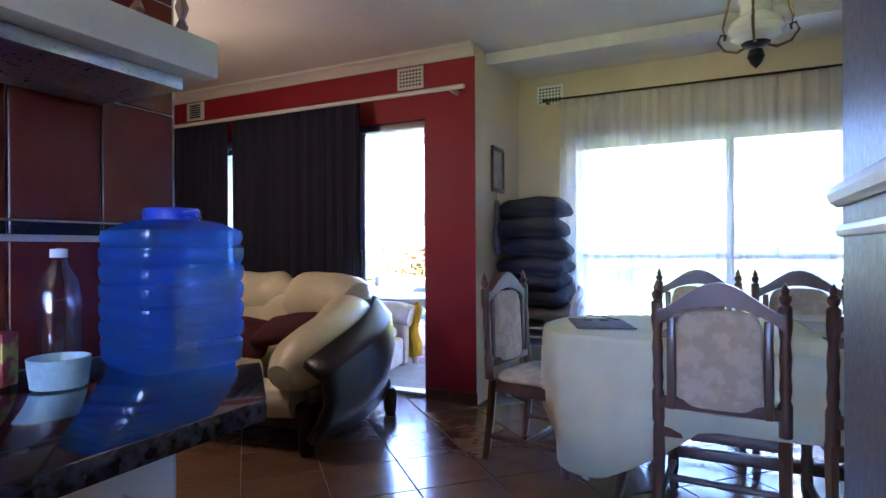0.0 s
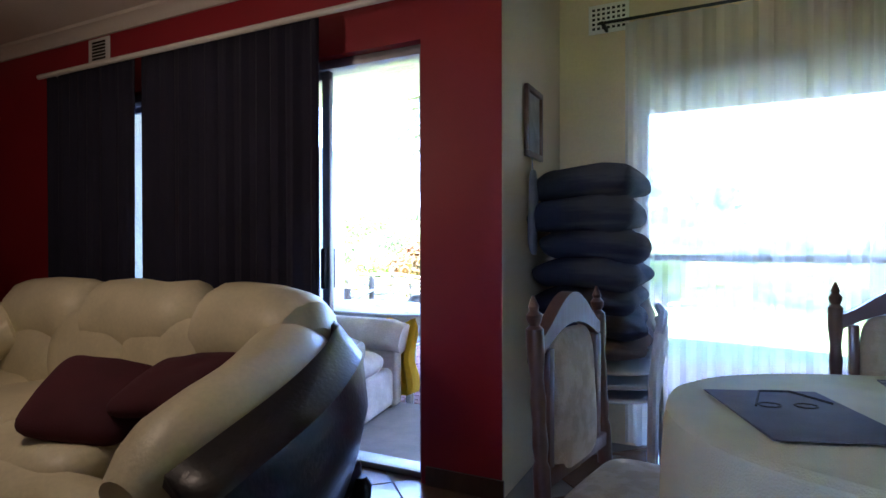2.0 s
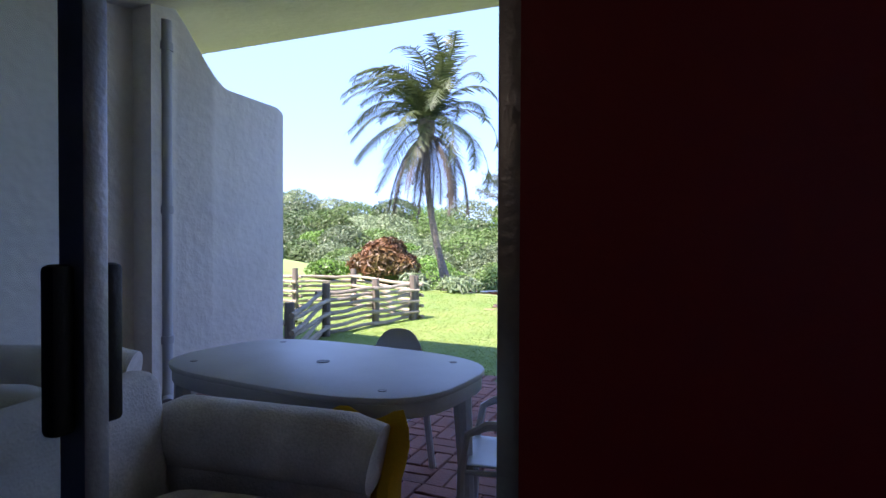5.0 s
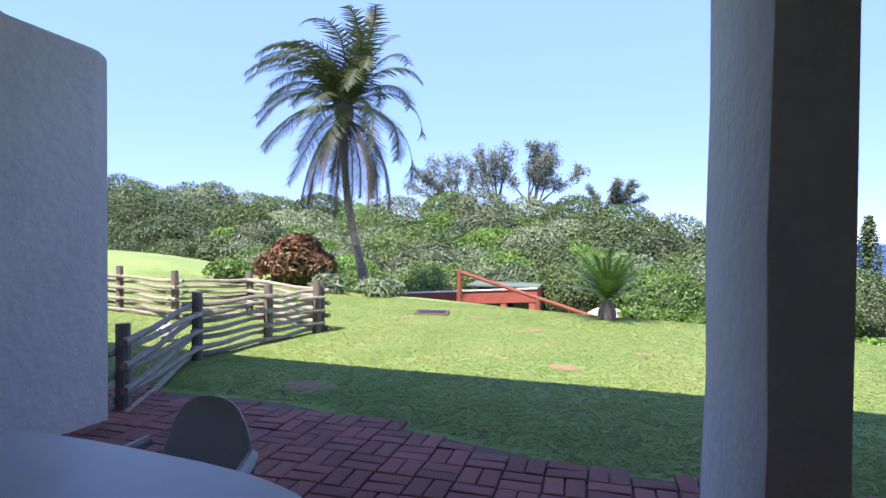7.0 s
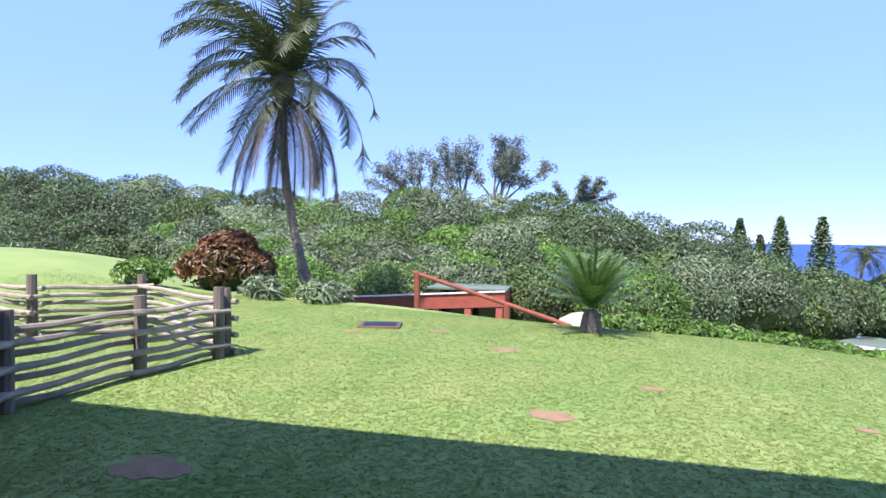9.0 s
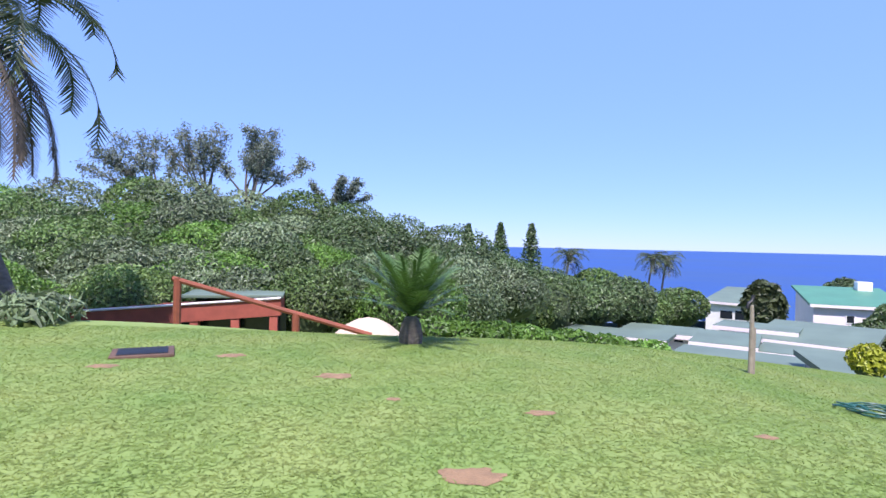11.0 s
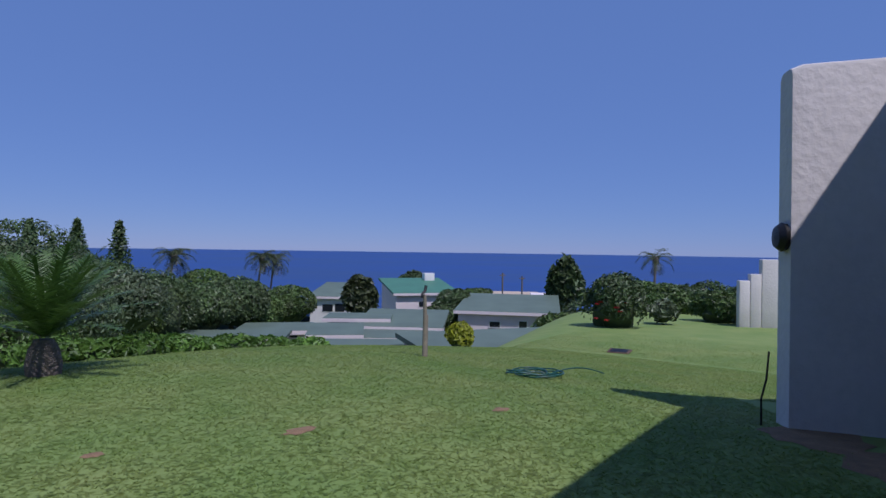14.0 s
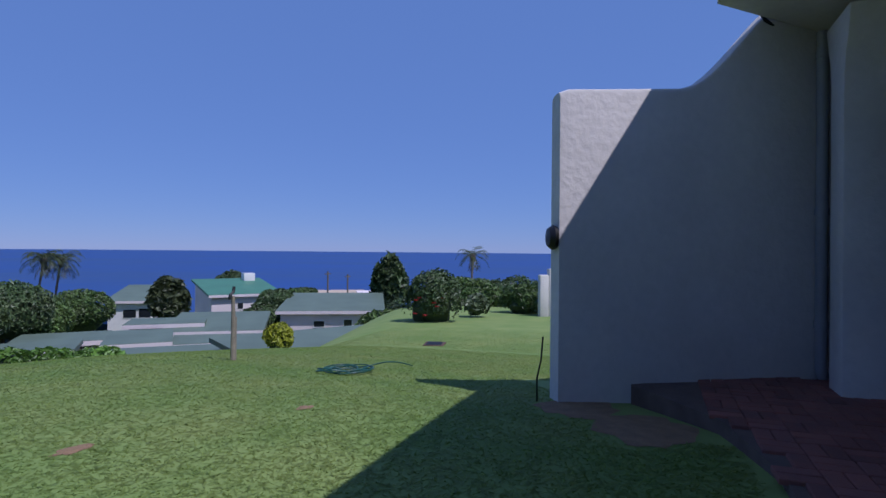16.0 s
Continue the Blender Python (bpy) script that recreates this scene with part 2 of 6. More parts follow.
    bottle=pane_material("clear_bottle", (0.86, 0.88, 0.9), 0.09),
    picture=material("print", (0.3, 0.28, 0.26), 0.4, vary=0.5, scale=14),
    dark_red_wall=material("dark_red_paint", (0.20, 0.012, 0.018), 0.5, vary=0.15, scale=2, fine=60),
    purple_tile=material("dado_tile", (0.075, 0.03, 0.032), 0.42, vary=0.3, scale=5),
)


def blue_jug():
    m = pane_material("blue_plastic", (0.46, 0.7, 1.0), 0.10)
    N, L = m.node_tree.nodes, m.node_tree.links
    t = N.new("ShaderNodeBsdfTranslucent")
    t.inputs["Color"].default_value = (0.1, 0.34, 1.0, 1)
    x = N.new("ShaderNodeMixShader")
    x.inputs[0].default_value = 0.36
    L.new(N["Mix Shader"].outputs[0], x.inputs[1])
    L.new(t.outputs[0], x.inputs[2])
    L.new(x.outputs[0], N["Material Output"].inputs["Surface"])
    return m


M["blue_plastic"] = blue_jug()


def lawn_material():
    m = material("lawn", (0.13, 0.215, 0.042), 0.9, vary=0.2, scale=1.1, fine=34, bump=0.2, second=(0.21, 0.27, 0.07), distance=0.01)
    return m


M["lawn"] = lawn_material()


# ---- mesh helpers ----
def mesh_of(name, bm, mat, smooth=True):
    me = bpy.data.meshes.new(name)
    bm.to_mesh(me)
    bm.free()
    me.materials.append(mat)
    if smooth:
        me.shade_smooth()
        me.set_sharp_from_angle(angle=radians(35))
    return me


def part(name, bm, mat, parent=None, label=""):
    ob = new(name, mesh_of(name, bm, mat))
    ob.parent = parent
    if label:
        ob["label"] = label
    return ob


def thing(name, label, category, m=None, group="", kind=""):
    ob = new(name)
    ob.empty_display_size = 0.1
    if m is not None:
        ob.matrix_basis = m
    return tagged(ob, label, category, group, kind)


def structure(name, bm, mat, label, category="", kind="structure"):
    return tagged(new(name, mesh_of(name, bm, mat)), label, category or name.split("_")[0], "", kind)


def B():
    return bmesh.new()


def box(bm, x0, x1, y0, y1, z0, z1, bevel=0.0, m=None, segments=2):
    r = bmesh.ops.create_cube(bm, size=1.0)
    vs = r["verts"]
    for v in vs:
        v.co = Vector((x0 + (v.co.x + 0.5) * (x1 - x0), y0 + (v.co.y + 0.5) * (y1 - y0), z0 + (v.co.z + 0.5) * (z1 - z0)))
    if bevel:
        es = list({e for v in vs for e in v.link_edges})
        out = bmesh.ops.bevel(bm, geom=es, offset=bevel, segments=segments, profile=0.5, affect="EDGES")
        vs = list({v for f in out["faces"] for v in f.verts} | {v for v in vs if v.is_valid})
    if m is not None:
        bmesh.ops.transform(bm, matrix=m, verts=[v for v in vs if v.is_valid])
    return bm


def tube(bm, pts, radius, seg=8, caps=True, flat=1.0):
    """A round rod through pts; radius a number or one for each point; flat squeezes it upright."""
    pts = [Vector(p) for p in pts]
    rad = radius if hasattr(radius, "__len__") else [radius] * len(pts)
    rings, ref = [], None
    for i, p in enumerate(pts):
        d = (pts[min(i + 1, len(pts) - 1)] - pts[max(i - 1, 0)]).normalized()
        if ref is None:
            ref = d.orthogonal().normalized() if abs(d.z) > 0.9 else Vector((0, 0, 1))
        u = d.cross(ref)
        u = u.normalized() if u.length > 1e-4 else d.orthogonal().normalized()
        w = u.cross(d).normalized()
        rings.append([bm.verts.new(p + (u * math.cos(a) + w * math.sin(a) * flat) * rad[i]) for a in (2 * math.pi * k / seg for k in range(seg))])
    for a, b in zip(rings, rings[1:]):
        for k in range(seg):
            bm.faces.new((a[k], a[(k + 1) % seg], b[(k + 1) % seg], b[k]))
    if caps:
        bm.faces.new(rings[0][::-1])
        bm.faces.new(rings[-1])
    bmesh.ops.recalc_face_normals(bm, faces=bm.faces)
    return bm


def lathe(bm, profile, seg=14, m=None):
    """Turns (radius, z) pairs round z."""
    made, rings = [], []
    for r, z in profile:
        ring = [bm.verts.new((max(r, 1e-4) * math.cos(a), max(r, 1e-4) * math.sin(a), z)) for a in (2 * math.pi * k / seg for k in range(seg))]
        rings.append(ring)
        made += ring
    fs = []
    for a, b in zip(rings, rings[1:]):
        for k in range(seg):
            fs.append(bm.faces.new((a[k], a[(k + 1) % seg], b[(k + 1) % seg], b[k])))
    fs.append(bm.faces.new(rings[0][::-1]))
    fs.append(bm.faces.new(rings[-1]))
    if m is not None:
        bmesh.ops.transform(bm, matrix=m, verts=made)
    return bm


def prism(bm, outline, z0, z1, bevel=0.0):
    """An outline of (x, y) raised from z0 to z1."""
    lo = [bm.verts.new((x, y, z0)) for x, y in outline]
    hi = [bm.verts.new((x, y, z1)) for x, y in outline]
    n = len(outline)
    fs = [bm.faces.new(lo[::-1]), bm.faces.new(hi)]
    fs += [bm.faces.new((lo[k], lo[(k + 1) % n], hi[(k + 1) % n], hi[k])) for k in range(n)]
    bmesh.ops.recalc_face_normals(bm, faces=fs)
    if bevel:
        es = [e for e in {e for f in fs for e in f.edges} if abs(e.verts[0].co.z - e.verts[1].co.z) < 1e-6]
        bmesh.ops.bevel(bm, geom=es, offset=bevel, segments=2, profile=0.5, affect="EDGES")
    return bm


def pillow(bm, sx, sy, sz, power=3.2, m=None, rough=0.0, res=14):
    """A stuffed cushion: a pinched superellipsoid about the origin."""
    made = []
    rows = []
    for i in range(res + 1):
        v = -math.pi / 2 + math.pi * i / res
        row = []
        for k in range(res * 2):
            u = 2 * math.pi * k / (res * 2)
            sp = lambda t, e: math.copysign(abs(t) ** e, t)
            e = 2 / power
            x, y = sp(math.cos(u), e) * sp(math.cos(v), 0.55), sp(math.sin(u), e) * sp(math.cos(v), 0.55)
            z = sp(math.sin(v), 0.9)
            p = Vector((x * sx, y * sy, z * sz))
            if rough:
                p += noise.noise_vector(p * 7 + Vector((sx * 9, sy * 5, sz * 31))) * rough
            row.append(bm.verts.new(p))
        rows.append(row)
        made += row
    for a, b in zip(rows, rows[1:]):
        for k in range(len(a)):
            bm.faces.new((a[k], a[(k + 1) % len(a)], b[(k + 1) % len(a)], b[k]))
    bmesh.ops.remove_doubles(bm, verts=made, dist=1e-5)
    made = [v for v in made if v.is_valid]
    if m is not None:
        bmesh.ops.transform(bm, matrix=m, verts=made)
    return bm


def sheet(bm, grid):
    vs = [[bm.verts.new(p) for p in row] for row in grid]
    for a, b in zip(vs, vs[1:]):
        for k in range(len(a) - 1):
            bm.faces.new((a[k], a[k + 1], b[k + 1], b[k]))
    return bm


def arrays(name, verts, faces, mat):
    me = bpy.data.meshes.new(name)
    me.from_pydata(verts.tolist(), [], faces.tolist())
    me.materials.append(mat)
    return me


RNG = np.random.default_rng(4)


def leaf_cards(points, normals, size, aspect=0.5, droop=0.3):
    """Small bent leaves, four corners each, at points, roughly facing along normals."""
    n = len(points)
    d = normals + RNG.normal(0, 0.55, (n, 3))
    d /= np.linalg.norm(d, axis=1, keepdims=True) + 1e-9
    r = RNG.normal(0, 1, (n, 3))
    t = np.cross(d, r)
    t /= np.linalg.norm(t, axis=1, keepdims=True) + 1e-9
    s = np.cross(d, t)
    ln = (size * RNG.uniform(0.6, 1.4, n))[:, None]
    v = np.stack([points - t * ln * 0.5, points + s * ln * aspect * 0.5 + d * ln * 0.1, points + t * ln * 0.5 - d * ln * droop * 0.3, points - s * ln * aspect * 0.5 + d * ln * 0.1], 1)
    return v.reshape(-1, 3), np.arange(4 * n).reshape(-1, 4)


def dome_points(n, radii, lumps=9, low=-0.25):
    """Points and outward directions on an uneven, lumpy mound about the origin."""
    d = RNG.normal(0, 1, (n, 3))
    d[:, 2] = np.where(d[:, 2] < low, -d[:, 2], d[:, 2])
    d /= np.linalg.norm(d, axis=1, keepdims=True)
    c = RNG.normal(0, 1, (lumps, 3))
    c[:, 2] = np.abs(c[:, 2])
    c /= np.linalg.norm(c, axis=1, keepdims=True)
    near = (d @ c.T).max(1)
    k = 0.66 + 0.44 * np.clip((near - 0.55) / 0.45, 0, 1) ** 1.2
    k *= RNG.uniform(0.86, 1.06, n)
    return d * k[:, None] * np.array(radii), d


def shrub(name, place, radii, n, size, mat, label, category="bush", group="", lumps=9, core=0.72, aspect=0.5, kind=""):
    ob = thing(name, label, category, pose(*place), group, kind)
    p, d = dome_points(n, radii, lumps)
    p = p + np.array([0, 0, radii[2] * 0.25])
    v, f = leaf_cards(p, d, size, aspect)
    leaves = new("foliage", arrays("foliage", v, f, mat))
    leaves.parent = ob
    # a solid core stops see-through; its dark colour stands for the shade inside
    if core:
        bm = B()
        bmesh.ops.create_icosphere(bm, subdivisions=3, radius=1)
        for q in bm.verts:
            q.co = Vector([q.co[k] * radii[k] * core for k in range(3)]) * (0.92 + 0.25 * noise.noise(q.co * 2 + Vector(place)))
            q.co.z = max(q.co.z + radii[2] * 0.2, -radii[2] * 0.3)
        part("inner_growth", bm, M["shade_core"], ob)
    return ob


# ---- the shell of the house ----
YD, YW, XC, XL, XR, YB, HC = 4.43, 5.42, -1.484, -5.87, 3.3, -2.2, 2.65
JL, JR, DT = -4.45, -1.90, 2.15
WL, WR, WT = -1.04, 2.6, 2.145

bm = B()
box(bm, XL, JL, YD, YD + 0.22, 0, HC)
box(bm, JR, XC - 0.0, YD, YD + 0.22, 0, HC)
box(bm, JL, JR, YD, YD + 0.22, DT, HC)
structure("wall_north", bm, M["red_paint"], "deep red painted wall round the sliding door", "wall")
bm = B()
box(bm, XC - 0.07, XC - 0.003, YD + 0.222, YW + 0.22, -0.2, HC + 0.2)
box(bm, XC - 0.003, XC + 0.003, YD + 0.004, YW, 0, HC)
structure("wall_return", bm, M["cream_paint"], "cream painted wall beside the dining corner", "wall")
bm = B()
box(bm, XC + 0.003, WL, YW, YW + 0.22, 0, HC)
box(bm, WR, XR, YW, YW + 0.22, 0, HC)
box(bm, WL, WR, YW, YW + 0.22, WT, HC)
structure("wall_window", bm, M["cream_paint"], "cream painted wall round the wide window", "wall")
bm = B()
box(bm, XL - 0.22, XL, YB, YD + 0.22, 0, HC)
structure("wall_west", bm, M["dark_red_wall"], "dark red painted side wall of the lounge", "wall")
bm = B()
box(bm, XR, XR + 0.22, YB, YW + 0.22, 0, HC)
structure("wall_east", bm, M["cream_paint"], "cream painted side wall", "wall")
bm = B()
# unseen wall; its opening is added to let daylight into the kitchen
for q in ((XL - 0.22, -1.0, 0, HC), (0.2, XR + 0.22, 0, HC), (-1.0, 0.2, 0, 1.05), (-1.0, 0.2, 2.1, HC)):
    box(bm, q[0], q[1], YB - 0.22, YB, q[2], q[3])
structure("wall_south", bm, M["cream_paint"], "cream wall behind the kitchen with an unseen opening added for daylight", "wall")
bm = B()
box(bm, XL - 0.22, XR + 0.22, YB - 0.22, YD + 0.1, HC, HC + 0.12)
box(bm, XC, XR + 0.22, YD + 0.1, YW + 0.22, HC, HC + 0.12)
structure("ceiling", bm, M["ceiling_paint"], "plain cream painted board ceiling", "ceiling")
bm = B()
box(bm, XL - 0.22, XR + 0.22, YB - 0.22, YW + 0.22, -0.3, -0.006)
FLOOR = structure("floor", bm, M["grout"], "brown glazed tile floor laid diagonally", "floor")


def cornice(bm, a, b, inward):
    """A stepped cove moulding under the ceiling from a to b."""
    prof = [(0.0, -0.085), (0.018, -0.085), (0.022, -0.07), (0.03, -0.05), (0.055, -0.025), (0.075, -0.02), (0.08, 0.0), (0.0, 0.0)]
    A, C = Vector((*a, HC - 0.001)), Vector((*b, HC - 0.001))
    n = Vector((*inward, 0))
    ra = [bm.verts.new(A + n * u + Vector((0, 0, z))) for u, z in prof]
    rb = [bm.verts.new(C + n * u + Vector((0, 0, z))) for u, z in prof]
    k = len(prof)
    for i in range(k):
        bm.faces.new((ra[i], ra[(i + 1) % k], rb[(i + 1) % k], rb[i]))
    bmesh.ops.recalc_face_normals(bm, faces=bm.faces)


bm = B()
cornice(bm, (XL, YD - 0.002), (XC, YD - 0.002), (0, -1))
cornice(bm, (XL + 0.002, YB), (XL + 0.002, YD), (1, 0))
structure("trim_cornice", bm, M["ceiling_paint"], "cream moulded cornice under the ceiling", "trim")
bm = B()
box(bm, XC - 0.3, XC + 0.012, YD - 0.014, YD - 0.002, 0, 0.09)
box(bm, JR + 0.03, XC - 0.3, YD - 0.014, YD - 0.002, 0, 0.09)
structure("baseboard", bm, M["dark_wood"], "low dark skirting along the red wall", "baseboard")

# kitchen walls
KX, KY = -1.2, 1.645
bm = B()
box(bm, KX - 0.16, KX - 0.008, YB, KY, 0, HC)
KWALL = structure("wall_kitchen", bm, M["kitchen_grout"], "dark red glazed tiles with white grout", "wall")
bm = B()
box(bm, 0.246, 0.6, YB, 1.34, 0, HC, 0.006)
PIER = structure("wall_pier", bm, M["purple_tile"], "dark tiled pier beside the kitchen opening", "wall")
bm = B()
tube(bm, [(0.246, YB, 1.21), (0.246, 1.345, 1.21), (0.42, 1.35, 1.21)], 0.014, 10)
tube(bm, [(0.248, YB, 1.17), (0.248, 1.346, 1.17), (0.42, 1.352, 1.17)], 0.008, 8)
structure("trim_dado", bm, M["white_gloss"], "pale glazed dado moulding on the tiled pier", "trim")


def vent(place, m_face, count=(7, 5)):
    ob = thing("wall_vent", "cream pierced air vent set high in the wall", "vent", m_face)
    bm = B()
    box(bm, -0.115, 0.115, -0.008, 0.0, -0.085, 0.085, 0.004)
    part("frame", bm, M["white_gloss"], ob)
    # dark blocks on the plate stand for the shade in its piercings
    bm = B()
    nx, nz = count[0], count[1]
    for i in range(nx):
        for k in range(nz):
            x, z = (-0.085 + 0.17 * i / (nx - 1)) if nx > 1 else 0.0, -0.055 + 0.11 * k / (nz - 1)
            w = 0.008 if nx > 1 else 0.07
            box(bm, x - w, x + w, -0.0105, -0.0085, z - 0.007, z + 0.007)
    part("grille", bm, M["dark_metal"], ob)
    return ob


vent(0, pose(-2.02, YD - 0.002, 2.47))
vent(0, pose(-4.36, YD - 0.002, 2.47), (1, 6))
vent(0, pose(-1.19, YW - 0.002, 2.475))

# sliding door
door = thing("door_1", "aluminium sliding glass door standing half open", "door", None, "", "structure")
bm = B()
for x0, x1 in ((JL, JL + 0.05), (JR - 0.035, JR - 0.001)):
    box(bm, x0, x1, YD + 0.05, YD + 0.17, 0.0, DT - 0.002, 0.004)
box(bm, JL, JR - 0.002, YD + 0.05, YD + 0.17, DT - 0.05, DT - 0.002, 0.004)
box(bm, JL, JR - 0.002, YD + 0.05, YD + 0.17, 0.0, 0.03, 0.004)
part("door_frame", bm, M["aluminium"], door)
for k, (x0, x1, y) in enumerate(((JL + 0.05, -3.1, YD + 0.13), (-3.75, -2.49, YD + 0.075))):
    sash = thing("sliding_sash", "aluminium framed sliding sash", "door")
    del sash["category"]
    sash.parent = door
    bm = B()
    for a, b in ((x0, x0 + 0.05), (x1 - 0.05, x1)):
        box(bm, a, b, y - 0.018, y + 0.018, 0.035, DT - 0.055, 0.004)
    box(bm, x0, x1, y - 0.016, y + 0.016, 0.035, 0.1, 0.004)
    box(bm, x0, x1, y - 0.016, y + 0.016, DT - 0.1, DT - 0.055, 0.004)
    part("sash_frame", bm, M["aluminium"], sash)
    bm = B()
    box(bm, x0 + 0.05, x1 - 0.05, y - 0.003, y + 0.003, 0.1, DT - 0.1)
    g = part("pane", bm, M["pane"], sash)
    g.visible_shadow = False
    if k:
        bm = B()
        box(bm, x1 - 0.04, x1 - 0.012, y + 0.018, y + 0.05, 0.92, 1.14, 0.008)
        box(bm, x1 - 0.04, x1 - 0.012, y - 0.05, y - 0.018, 0.92, 1.14, 0.008)
        part("handle", bm, M["dark_metal"], sash, "black pull handle")

# dining window
win = thing("window_1", "wide aluminium window with a middle rail", "window", None, "", "structure")
bm = B()
for x in (WL, 0.2 - 0.03, 1.4 - 0.03, WR - 0.06):
    box(bm, x, x + 0.06, YW + 0.06, YW + 0.15, 0.03, WT - 0.002, 0.004)
for z0, z1 in ((0.0, 0.06), (WT - 0.06, WT - 0.002), (1.06, 1.1)):
    box(bm, WL, WR, YW + 0.07, YW + 0.14, z0, z1, 0.004)
part("window_frame", bm, M["aluminium"], win)
for x0, x1 in ((WL + 0.06, 0.17), (0.23, 1.37), (1.43, WR - 0.06)):
    bm = B()
    box(bm, x0, x1, YW + 0.1, YW + 0.106, 0.06, WT - 0.06)
    g = part("pane", bm, M["pane"], win)
    g.visible_shadow = False
bm = B()
box(bm, WL + 0.02, WR - 0.02, YW + 0.04, YW + 0.058, 1.985, 2.02)
for k in range(6):
    box(bm, WL + 0.1, WR - 0.1, YW + 0.025, YW + 0.055, 2.03 + k * 0.014, 2.034 + k * 0.014)
blind = part("roller_blind", bm, M["grey_cloth"], win, "raised slatted blind")


# ---- lounge ----
def drape(name, x0, x1, y, z0, z1, mat, folds, depth, label, tip=0.0):
    bm = B()
    n = folds * 8
    grid = []
    for j in range(9):
        z = z1 + (z0 - z1) * j / 8
        row = []
        for i in range(n + 1):
            f = i / n
            a = f * folds * 2 * math.pi + 0.6 * math.sin(f * 17)
            d = depth * (0.55 + 0.45 * j / 8)
            row.append((x0 + (x1 - x0) * f + tip * (j / 8) * f, y + d * math.sin(a) + 0.4 * d * math.sin(a * 2.3 + 1), z))
        grid.append(row)
    sheet(bm, grid)
    ob = new(name, mesh_of(name, bm, mat))
    s = ob.modifiers.new("thickness", "SOLIDIFY")
    s.thickness = 0.004
    return tagged(ob, label, "curtain")


bm = B()
tube(bm, [(-4.78, 4.27, 2.305), (-1.5, 4.27, 2.305)], 0.017, 10)
rail = thing("curtain_rail", "white curtain rail above the sliding door", "curtain rail")
part("rod", bm, M["white_gloss"], rail)
for x in (-4.6, -3.2, -1.62):
    bm = B()
    box(bm, x - 0.012, x + 0.012, 4.26, YD, 2.29, 2.32, 0.003)
    part("bracket", bm, M["white_gloss"], rail)
drape("blackout_curtain", -4.73, -3.79, 4.29, 0.03, 2.3, M["curtain"], 9, 0.025, "dark navy blackout curtain half drawn over the door")
drape("blackout_curtain", -3.75, -2.40, 4.29, 0.03, 2.3, M["curtain"], 11, 0.02, "dark navy blackout curtain hanging beside the open door")
bm = B()
tube(bm, [(-1.22, 5.28, 2.40), (2.9, 5.28, 2.40)], 0.009, 8)
rail = thing("curtain_wire", "thin wire holding the sheer curtain", "curtain rail")
part("rod", bm, M["dark_metal"], rail)
for x in (-1.2, 1.2, 2.88):
    bm = B()
    box(bm, x - 0.008, x + 0.008, 5.27, YW, 2.392, 2.408)
    part("bracket", bm, M["dark_metal"], rail)
s1 = drape("sheer_curtain", -1.08, 1.0, 5.30, 0.05, 2.39, M["sheer"], 20, 0.022, "thin cream sheer curtain over the window")
s2 = drape("sheer_curtain", 1.0, 2.8, 5.30, 0.05, 2.39, M["sheer"], 17, 0.022, "thin cream sheer curtain over the window")
for s in (s1, s2):
    s.modifiers.clear()


